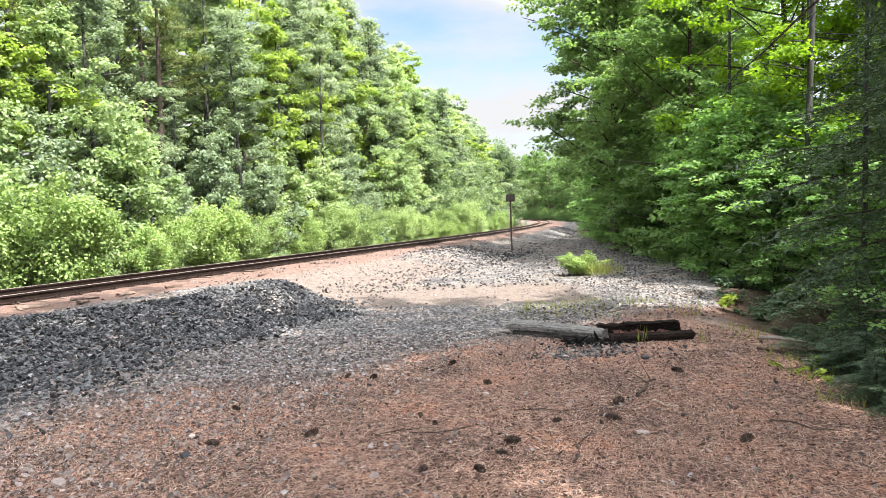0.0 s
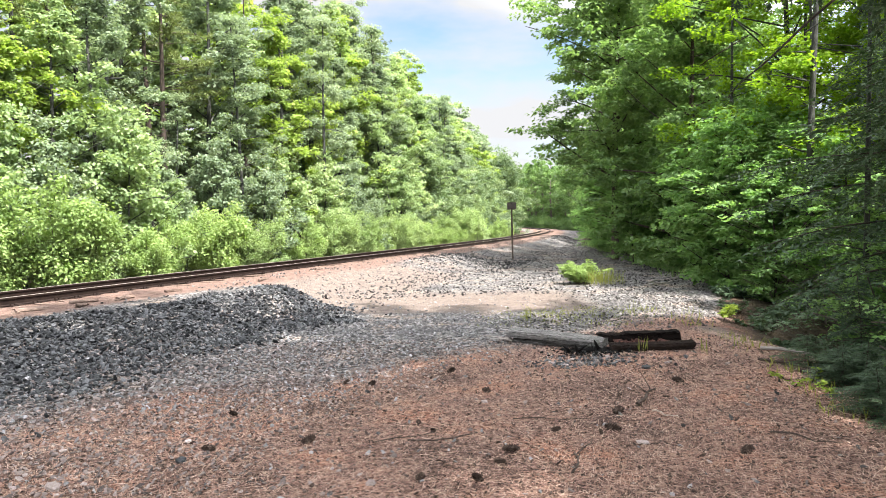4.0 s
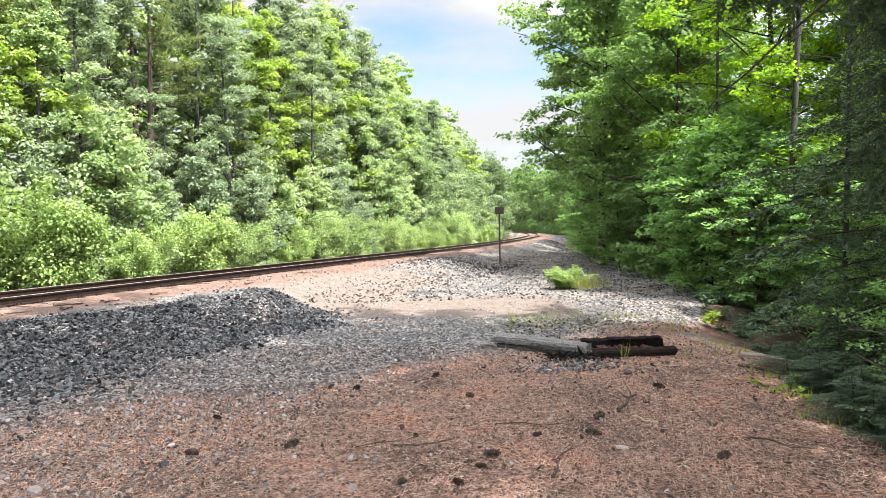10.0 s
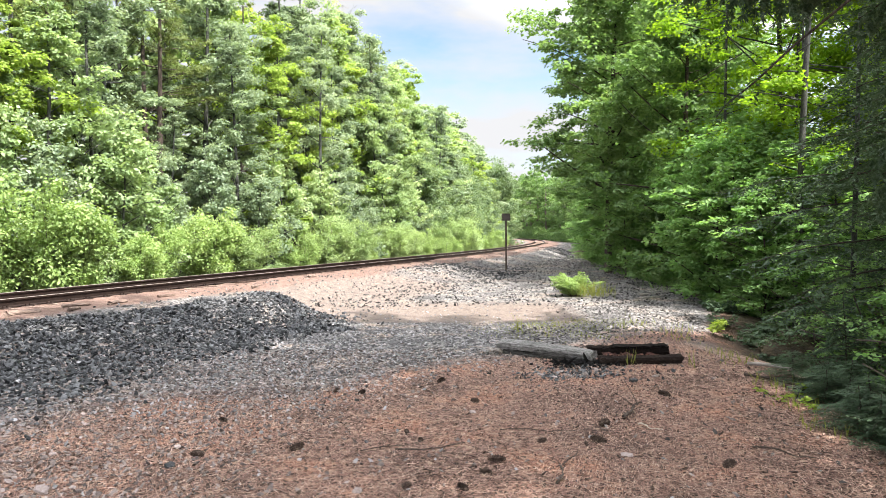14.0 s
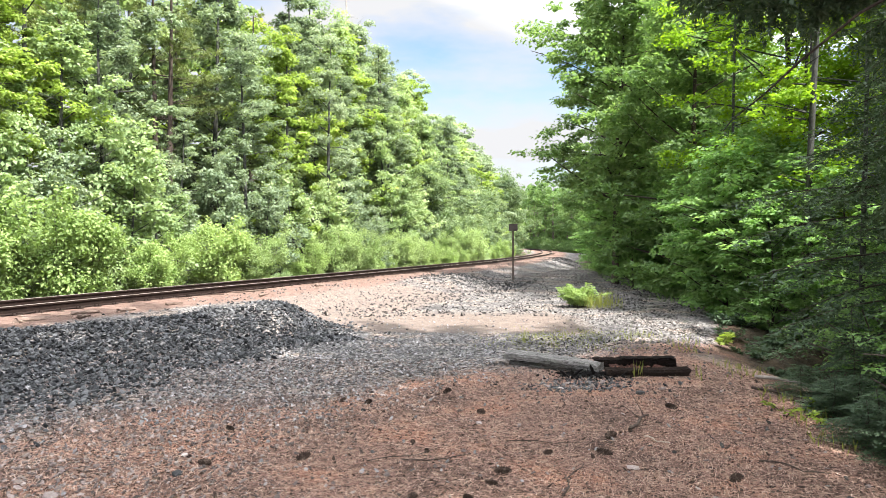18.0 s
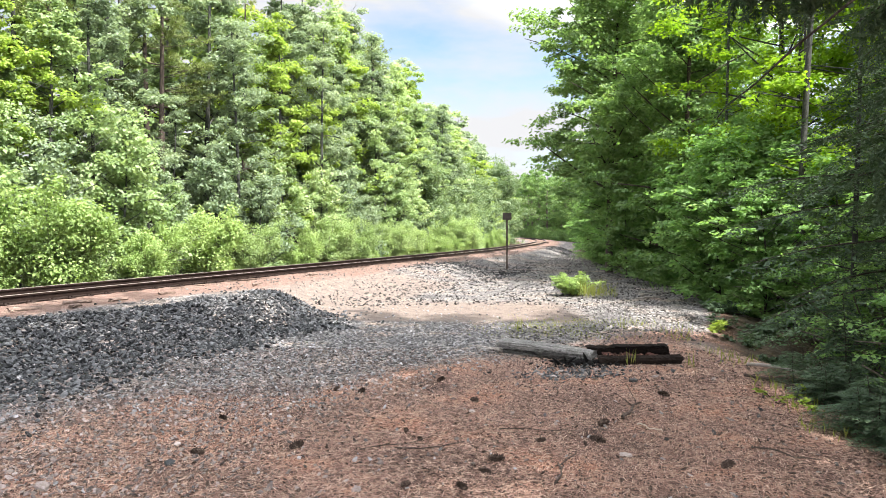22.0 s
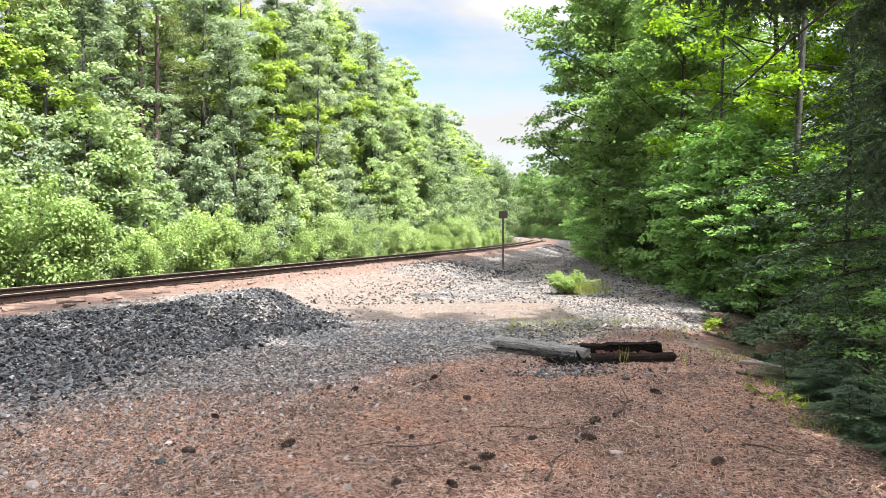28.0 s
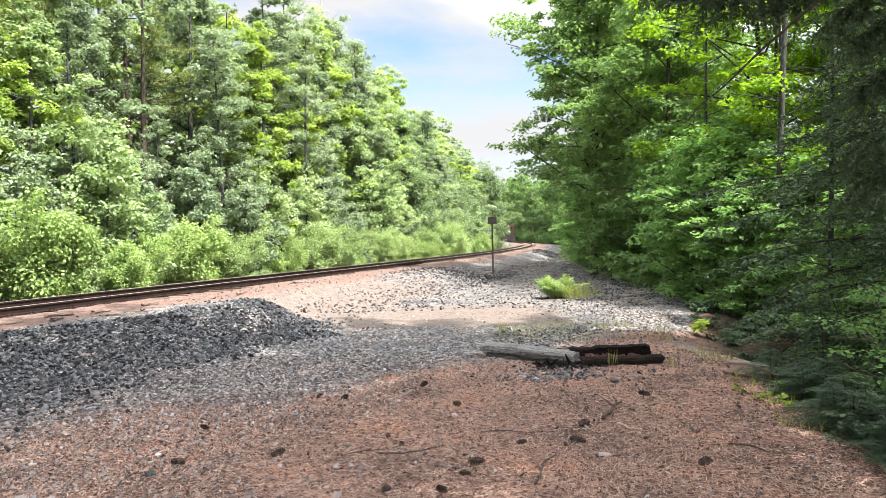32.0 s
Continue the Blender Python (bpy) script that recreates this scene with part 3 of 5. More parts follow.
def shrub(rng, H, spread, leaf, label, size=0.13, clumps=60, per=60, name="shrub"):
    """A bush of many upright stems with leafy clumps down to the ground."""
    wood, cents, rads = [], [], []
    for k in range(14):
        ang = rng.uniform(0, 6.28)
        way = np.array([math.cos(ang) * rng.uniform(0.15, 0.8), math.sin(ang) * rng.uniform(0.15, 0.8), 1.0])
        ln = H * rng.uniform(0.55, 0.95)
        way = way / np.linalg.norm(way) * np.array([spread / H * 1.5, spread / H * 1.5, 1])
        pts = limb(rng, np.array([rng.normal(0, 0.15), rng.normal(0, 0.15), -0.15]), way, ln, 0.05, 0.08)
        wood.append(tube(pts, np.linspace(0.025, 0.006, 6), 4))
        for _ in range(max(2, clumps // 14)):
            f = rng.uniform(0.15, 1.1)
            cents.append(np.array([np.interp(f, np.linspace(0, 1, 6), pts[:, i]) for i in range(3)]) + rng.normal(0, 0.12 * spread, 3))
            rads.append(rng.uniform(0.25, 0.5) * (spread / 1.4) ** 0.5)
    cents = np.array(cents)
    cents[:, 2] = np.maximum(cents[:, 2], 0.12)
    ob = thing(name, label, "bush", group="bushes beside the track")
    v, f = join(wood)
    put_part("branchwork", np_mesh("branchwork", v, f, M_BARK, True), ob)
    v, f = leaf_cloud(rng, cents, np.array(rads), per, size, 0.9, 0.6)
    put_part("foliage", np_mesh("foliage", v, f, leaf), ob)
    return ob


# ---- the track's line ----
PSI, D0, RAIL_Z, S0, RAD = radians(18.5), 13.65, 0.75, 37.0, 405.0
TDIR, TLEFT = np.array([math.sin(PSI), math.cos(PSI)]), np.array([-math.cos(PSI), math.sin(PSI)])
CENTRE = TLEFT * D0 + TDIR * S0 + TLEFT * RAD


def track_at(s, q=0.0):
    """Place (x, y) and heading (clockwise from +y) at s metres along the near rail, q metres to its right."""
    if s <= S0:
        p = TLEFT * (D0 - q) + TDIR * s
        return p[0], p[1], PSI
    a = (s - S0) / RAD
    h = PSI - a
    left = np.array([-math.cos(h), math.sin(h)])
    p = CENTRE - left * (RAD + q)
    return p[0], p[1], h


def track_sq(x, y):
    """s and q of points in the plan (arrays)."""
    x, y = np.asarray(x, float), np.asarray(y, float)
    s = x * TDIR[0] + y * TDIR[1]
    q = D0 - (x * TLEFT[0] + y * TLEFT[1])
    dx, dy = x - CENTRE[0], y - CENTRE[1]
    r = np.hypot(dx, dy)
    ang0 = math.atan2(-TLEFT[1], -TLEFT[0])
    a = (np.arctan2(dy, dx) - ang0 + np.pi) % (2 * np.pi) - np.pi
    bend = (s > S0) & (a > 0)
    return np.where(bend, S0 + RAD * a, s), np.where(bend, r - RAD, q)


def rail_z(s):
    return RAIL_Z - 0.0025 * max(0.0, s - 15)


_rw = np.random.default_rng(5)
_WAVES = [(_rw.normal(size=2) * f, _rw.uniform(0, 6.28), 1 / f) for f in (0.5, 0.7, 1.1, 1.6, 2.3, 3.4, 5.0, 7.5, 11.0) for _ in range(3)]


def ripple(x, y):
    """Gentle unevenness, about -1 to 1."""
    out = 0.0
    for k, ph, amp in _WAVES:
        out = out + np.sin(k[0] * x + k[1] * y + ph) * amp
    return out / 4.0


def smooth(a, b, x):
    t = np.clip((x - a) / (b - a), 0, 1)
    return t * t * (3 - 2 * t)


def bank_edge(y):
    """x of the brink where the clearing falls away into the wood."""
    return np.interp(y, [-10, 2, 6, 13, 22, 47, 75, 130], [3.2, 3.6, 4.1, 5.1, 8.2, 10.6, 13.5, 26])


def crest_q(s):
    """Where the ballast heap begins beside the track."""
    return np.interp(s, [2, 9.0, 10.6, 11.6, 12.6, 13.4, 14.3, 15.2, 17], [1.9, 2.3, 3.3, 3.9, 4.1, 4.4, 4.1, 3.2, 1.3])


def toe_q(s):
    return np.interp(s, [2, 7, 9.3, 11, 13, 14.5, 16.5, 20], [5.2, 5.7, 5.8, 6.0, 6.3, 5.8, 4.9, 4.6])


def ground_z(x, y):
    x, y = np.asarray(x, float), np.asarray(y, float)
    s, q = track_sq(x, y)
    rip = ripple(x, y)
    base = np.interp(y, [-40, 0, 9, 14, 19, 30, 38, 60, 90, 150, 400], [0.1, 0.0, 0.0, 0.06, 0.05, 0.06, 0.08, -0.2, -0.35, -0.2, -0.2])
    z = base + 0.02 * rip
    # bed of the track and its shoulder
    bed = RAIL_Z - 0.203 - 0.0025 * np.maximum(0, s - 15)
    # broad heaps of spare ballast along the near shoulder
    heap = np.exp(-((s - 31) / 5) ** 2) * 1.0 + np.exp(-((s - 68) / 5) ** 2) * 1.4
    crest = crest_q(s) + heap + 0.15 * rip
    toe = toe_q(s) + heap * 0.8 + 0.2 * rip
    slope = smooth(toe, crest, q)
    lump = 0.11 * np.exp(-((s - 13.3) / 1.3) ** 2 - ((q - 4.6) / 1.0) ** 2) + 0.03 * rip * smooth(0.8, 2, q) * smooth(toe + 1, crest, q)
    right = base + (bed - base) * slope + lump + 0.02 * rip
    leftz = -0.2 + (bed + 0.2) * smooth(-5.0, -2.6, q)
    z = np.where(q > -0.7, right, leftz)
    # the bank down into the wood
    e = x - bank_edge(y) - 0.35 * rip
    z = z - 2.1 * smooth(0.0, 7.0, e) - 0.15 * smooth(-1.0, 0.6, e)
    return z


def gz(x, y):
    return float(ground_z(np.array([x]), np.array([y]))[0])


# ---- ground ----
def build_ground():
    xs = np.concatenate([[-900, -500, -300, -200, -140, -100, -80], np.arange(-64, -16, 1.6), np.arange(-16, 9, 0.13), np.arange(9, 30, 0.8),
                         np.arange(30, 80, 4), [90, 120, 160, 220, 300, 500, 900]])
    ys = np.concatenate([[-300, -120, -60, -30, -20, -12, -8, -5, -3], np.arange(-2, 4, 0.4), np.arange(4, 24, 0.13), np.arange(24, 60, 0.3), np.arange(60, 130, 1.2),
                         np.arange(130, 300, 5), [320, 380, 480, 650, 1000, 1800]])
    X, Y = np.meshgrid(xs, ys)
    x, y = X.ravel(), Y.ravel()
    z = ground_z(x, y)
    nx, ny = len(xs), len(ys)
    i, j = np.meshgrid(np.arange(ny - 1), np.arange(nx - 1), indexing="ij")
    a = i * nx + j
    f = np.stack([a, a + 1, a + nx + 1, a + nx], -1).reshape(-1, 4)
    me = np_mesh("ground", np.stack([x, y, z], 1), f, M_GROUND, True)
    s, q = track_sq(x, y)
    rip = ripple(x, y)
    # zones: crushed stone, sandy dirt, reddish dust of the track bed
    needle_edge = np.interp(x, [-9, -5, -3.8, -1.8, -0.7, 0.4, 2.2, 3.5, 6], [7.0, 7.6, 8.4, 8.4, 10.0, 11.2, 11.9, 13.2, 14.0])
    gravel = smooth(-1.6, 1.6, y - needle_edge + 0.5 * rip) * 0.75
    gravel = np.maximum(gravel, 0.75 * smooth(9.0, 5.5, q))
    sand = smooth(14.6, 16.0, y + 0.25 * rip) * smooth(22.5, 18.5, y + 0.3 * rip) * smooth(4.5, 2.5, x) * smooth(1.0, 3.0, q) * smooth(13.6, 14.6, s + 0.3 * rip) * 0.72
    sand = np.maximum(sand, 0.5 * smooth(0.4, 0.0, np.abs(y - 11.9 + 0.3 * rip + 0.1 * x)) * smooth(1.2, 0.4, np.abs(x + 3.6)))
    sand = np.maximum(sand, 0.75 * smooth(2.0, 0.4, np.abs(y - 12.6 - 0.25 * (x - 5))) * smooth(4.0, 4.8, x) * smooth(0.8, 0.2, x - bank_edge(y)))
    pale = 0.62 * smooth(14.2, 16.0, s + 0.4 * rip) * smooth(30, 24, s + rip) * smooth(1.0, 2.0, q) * smooth(6.5, 5.0, q + 0.3 * rip)
    sand = np.maximum(sand, pale)
    # Far pale bands: sun gaps between tree shadows, painted in as sand colour.
    sand = np.maximum(sand, 0.55 * smooth(24, 30, y) * smooth(1.0, 3.0, q) * smooth(0.2, 0.8, np.sin(y * 0.9 + 0.3 * x + rip)) * smooth(9, 6, x))
    dust = smooth(3.1 + 0.35 * rip, 1.6, q) * smooth(-3.6, -2.4, q) * 0.75
    forest = np.maximum(smooth(-0.4, 0.8, x - bank_edge(y)), smooth(-4, -5, q))
    gravel *= 1 - forest
    col = np.stack([gravel, sand * (1 - forest), dust, forest], 1).astype(np.float32)
    at = me.color_attributes.new("zones", "FLOAT_COLOR", "POINT")
    at.data.foreach_set("color", col.ravel())
    return tagged(new("ground", me), "brown needle-covered clearing with grey gravel and pale sand", "ground", kind="structure")


build_ground()


# ---- track ----
def sweep(profile, s_list, q0, dz=0.0):
    """A closed profile (across, up) swept along the track."""
    ring = []
    for s in s_list:
        x, y, h = track_at(s, q0)
        r = np.array([math.cos(h), -math.sin(h)])
        z = rail_z(s) + dz
        ring.append([(x + r[0] * a, y + r[1] * a, z + b) for a, b in profile])
    v = np.array(ring).reshape(-1, 3)
    n, k = len(s_list), len(profile)
    i, j = np.meshgrid(np.arange(n - 1), np.arange(k), indexing="ij")
    m = (j + 1) % k
    return v, np.stack([i * k + j, (i + 1) * k + j, (i + 1) * k + m, i * k + m], -1).reshape(-1, 4)


track = thing("railway_track", "rusty single railway track on dark wooden ties", "railway track", kind="structure")
S_LIST = np.concatenate([np.arange(-40, 60, 2.0), np.arange(60, 480, 5.0)])
PROFILE = [(-0.038, -0.006), (-0.034, 0.0), (0.034, 0.0), (0.038, -0.006), (0.037, -0.036), (0.009, -0.05), (0.009, -0.145), (0.07, -0.163), (0.07, -0.175),
           (-0.07, -0.175), (-0.07, -0.163), (-0.009, -0.145), (-0.009, -0.05), (-0.037, -0.036)]
for q0 in (0.0, -1.505):
    v, f = sweep(PROFILE, S_LIST, q0)
    rail = put_part("rail", np_mesh("rail", v, f, M_RUST), track, "brown rusted steel rail")
    v, f = sweep([(-0.033, 0.001), (-0.033, 0.004), (0.033, 0.004), (0.033, 0.001)], S_LIST, q0)
    put_part("running_surface", np_mesh("running_surface", v, f, M_RAILTOP), rail, "dull worn rail top")


def build_ties():
    rng = np.random.default_rng(11)
    me = []
    for k in range(5):
        bm = box_bm((-1.30, -0.115, -0.17), (1.30, 0.115, 0.0), 0.012)
        for v in bm.verts:
            v.co += Vector(rng.normal(0, 0.008, 3))
        d = bpy.data.meshes.new("tie")
        bm.to_mesh(d)
        bm.free()
        d.materials.append(M_TIE)
        me.append(d)
    bm = box_bm((-0.18, -0.09, 0.0), (0.18, 0.09, 0.022), 0.006)
    for sx in (-0.1, 0.1):
        for sy in (-0.05, 0.05):
            b2 = bmesh.ops.create_cone(bm, cap_ends=True, segments=6, radius1=0.014, radius2=0.018, depth=0.05)
            bmesh.ops.translate(bm, verts=b2["verts"], vec=(sx, sy, 0.035))
    plate = bpy.data.meshes.new("tie_plate")
    bm.to_mesh(plate)
    bm.free()
    plate.materials.append(M_RUST)
    s = -12.0
    n = 0
    while s < 120:
        x, y, h = track_at(s, -0.7525 + rng.normal(0, 0.04))
        ob = put_part("tie", me[n % 5], track, "", pose(x, y, rail_z(s) - 0.195, rng.normal(0, 0.4), rng.normal(0, 0.4), -math.degrees(h) + rng.normal(0, 0.6)))
        if s < 40:
            for q0 in (0.0, -1.505):
                px, py, _ = track_at(s, q0)
                put_part("tie_plate", plate, track, "", pose(px, py, rail_z(s) - 0.196, 0, 0, -math.degrees(h)))
        s += 0.54
        n += 1


build_ties()


# ---- stones ----
def stone_shapes(rng, count, seg=0):
    """Angular stones: cut icosahedra, 20 triangles each."""
    out = []
    for _ in range(count):
        bm = bmesh.new()
        bmesh.ops.create_icosphere(bm, subdivisions=1, radius=0.5)
        v = np.array([p.co[:] for p in bm.verts])
        f = np.array([[p.index for p in q.verts] for q in bm.faces])
        bm.free()
        for _ in range(5):
            d = rng.normal(size=3)
            d /= np.linalg.norm(d)
            lim = rng.uniform(0.18, 0.34)
            over = np.maximum(0, v @ d - lim)
            v = v - over[:, None] * d
        v = v * rng.uniform([0.9, 0.6, 0.36], [1.4, 1.0, 0.66])
        out.append((v, f))
    return out


SHAPES = stone_shapes(np.random.default_rng(3), 14)


def scatter_stones(name, rng, x, y, size, material, label, lift=0.15):
    z = ground_z(x, y)
    pieces = []
    for k in range(len(SHAPES)):
        pick = np.arange(len(x)) % len(SHAPES) == k
        m = pick.sum()
        v, f = SHAPES[k]
        ang = rng.uniform(0, 6.283, m)
        tilt = rng.normal(0, 0.45, (m, 2))
        ca, sa = np.cos(ang), np.sin(ang)
        vv = v[None] * size[pick][:, None, None]
        px = vv[:, :, 0] * ca[:, None] - vv[:, :, 1] * sa[:, None]
        py = vv[:, :, 0] * sa[:, None] + vv[:, :, 1] * ca[:, None]
        pz = vv[:, :, 2] + px * tilt[:, :1] + py * tilt[:, 1:]
        P = np.stack([px + x[pick][:, None], py + y[pick][:, None], pz + (z[pick] + size[pick] * lift)[:, None]], -1)
        F = f[None] + (np.arange(m) * len(v))[:, None, None]
        pieces.append((P.reshape(-1, 3), F.reshape(-1, 3)))
    v, f = join(pieces)
    return tagged(new(name, np_mesh(name, v, f, material)), label, "stones", kind="stuff")


def sq_to_xy(s, q):
    p = np.array([track_at(a, b)[:2] for a, b in zip(s, q)])
    return p[:, 0], p[:, 1]


def build_stones():
    rng = np.random.default_rng(21)
    # coarse dark ballast on the near heap and its slope
    n = 34000
    s, q = rng.uniform(-3, 16, n), rng.uniform(2.0, 7.4, n)
    wave = 0.22 * np.sin(s * 2.3) + 0.15 * np.sin(s * 5.1 + 1)
    keep = rng.random(n) < smooth(-0.45, 0.25, q - crest_q(s) + wave) * smooth(0.9, -0.5, q - toe_q(s) + wave) * smooth(15.6, 14.4, s) + 0.012
    x, y = sq_to_xy(s[keep], q[keep])
    heap = thing("ballast_heap", "heap of dark grey crushed railway ballast beside track", "ballast")
    size = rng.uniform(0.05, 0.125, len(x))
    ss, qq = track_sq(x, y)
    near = np.flatnonzero((ss > 5.5) & (ss < 10.5) & (size > 0.085))[:300]
    meshes = [np_mesh("stone", v, f, M_STONE) for v, f in SHAPES]
    for k in near:
        sc = size[k]
        put_part("stone", meshes[k % len(SHAPES)], heap, "", Matrix.LocRotScale((x[k], y[k], gz(x[k], y[k]) + 0.2 * sc), Euler((rng.normal(0, 0.4), rng.normal(0, 0.4), rng.uniform(0, 6.28))), (sc, sc, sc)))
    rest = np.setdiff1d(np.arange(len(x)), near)
    loose = scatter_stones("crushed_stone", rng, x[rest], y[rest], size[rest], M_STONE, "dark grey crushed stone")
    loose.parent = heap
    del loose["category"]
    # dark heaps further along, thin pale stones between them
    n = 12000
    s, q = rng.uniform(15, 78, n), rng.uniform(0.9, 6.5, n)
    heap = np.exp(-((s - 31.5) / 4.5) ** 2) + np.exp(-((s - 67) / 5) ** 2)
    dark = rng.random(n) < heap * smooth(1.6, 2.6, q)
    x, y = sq_to_xy(s[dark], q[dark])
    scatter_stones("dark_ballast", rng, x, y, rng.uniform(0.05, 0.13, len(x)), M_STONE, "dark ballast stones heaped on the track's shoulder")
    pale = ~dark & (rng.random(n) < 0.30)
    x, y = sq_to_xy(s[pale], q[pale])
    scatter_stones("shoulder_stones", rng, x, y, rng.uniform(0.04, 0.10, len(x)), M_MIDSTONE, "scattered grey stones on the dusty shoulder")
    # small gravel between heap and needles
    n = 16000
    x, y = rng.uniform(-7, 6, n), rng.uniform(5, 19, n)
    s, q = track_sq(x, y)
    edge = np.interp(x, [-9, -5, -3.8, -1.8, -0.7, 0.4, 2.2, 3.5, 6], [7.0, 7.6, 8.4, 8.4, 10.0, 11.2, 11.9, 13.2, 14.0])
    sandy = smooth(14.4, 15.6, y) * smooth(4.5, 2.5, x)
    keep = (rng.random(n) < (0.06 + 0.94 * smooth(-1.3, 1.2, y - edge)) * (1 - 0.9 * sandy)) & (q > 4.5) & (x < bank_edge(y) - 0.2)
    brown = keep & (x + 0.6 * ripple(x, y) > 1.6)
    keep &= ~brown
    scatter_stones("gravel", rng, x[keep], y[keep], rng.uniform(0.025, 0.075, keep.sum()), M_GRAVEL, "loose grey gravel scattered over the clearing")
    scatter_stones("dusty_gravel", rng, x[brown], y[brown], rng.uniform(0.025, 0.08, brown.sum()), M_MIDSTONE, "brownish dusty gravel behind the old tie")
    n = 9000
    y = 19 + 60 * rng.random(n) ** 1.3
    x = rng.uniform(-6, 14, n)
    s, q = track_sq(x, y)
    keep = (q > 3.5) & (x < bank_edge(y) - 0.3)
    scatter_stones("far_gravel", rng, x[keep], y[keep], rng.uniform(0.05, 0.12, keep.sum()), M_MIDSTONE, "grey gravel along the access track")


build_stones()


def build_needles():
    rng = np.random.default_rng(8)
    n = 110000
    x, y = rng.uniform(-5.5, 5.5, n), 3.6 + 9.5 * rng.random(n) ** 1.2
    edge = np.interp(x, [-9, -5, -3.8, -1.8, -0.7, 0.4, 2.2, 3.5, 6], [7.0, 7.6, 8.4, 8.4, 10.0, 11.2, 11.9, 13.2, 14.0])
    keep = (rng.random(n) < smooth(1.2, -1.0, y - edge)) & (x < bank_edge(y) + 0.5)
    x, y = x[keep], y[keep]
    z = ground_z(x, y) + 0.008 + 0.006 * rng.random(len(x))
    a = rng.uniform(0, 6.283, len(x))
    along = np.stack([np.cos(a), np.sin(a), rng.normal(0, 0.1, len(x))], 1)
    nor = np.tile([0, 0, 1.0], (len(x), 1)) + rng.normal(0, 0.25, (len(x), 3))
    v, f = blades(rng, np.stack([x, y, z], 1), nor, along, rng.uniform(0.05, 0.13, len(x)), rng.uniform(0.002, 0.0045, len(x)), 0.0)
    tagged(new("pine_needles", np_mesh("pine_needles", v, f, M_NEEDLE)), "fallen reddish-brown pine needles covering the ground", "needles", kind="stuff")


build_needles()


# ---- woods ----
def place(proto, x, y, scale=1.0, turn=0.0, dz=0.0, zs=None):
    m = Matrix.LocRotScale((x, y, gz(x, y) + dz), Euler((0, 0, turn)), (scale, scale, zs or scale))
    return copy_thing(proto, m)


def drop_proto(ob):
    for o in [*ob.children_recursive, ob]:
        bpy.data.objects.remove(o)


SHADE = 7
PINES = ((29, -12.0, 0, 1.0), (24.0, -13.6, 1, 1.05), (38.5, -13.6, 1, 1.1), (56.5, -11.5, 0, 1.12), (46, -14.0, 1, 1.2), (31, -14.5, 0, 1.05))


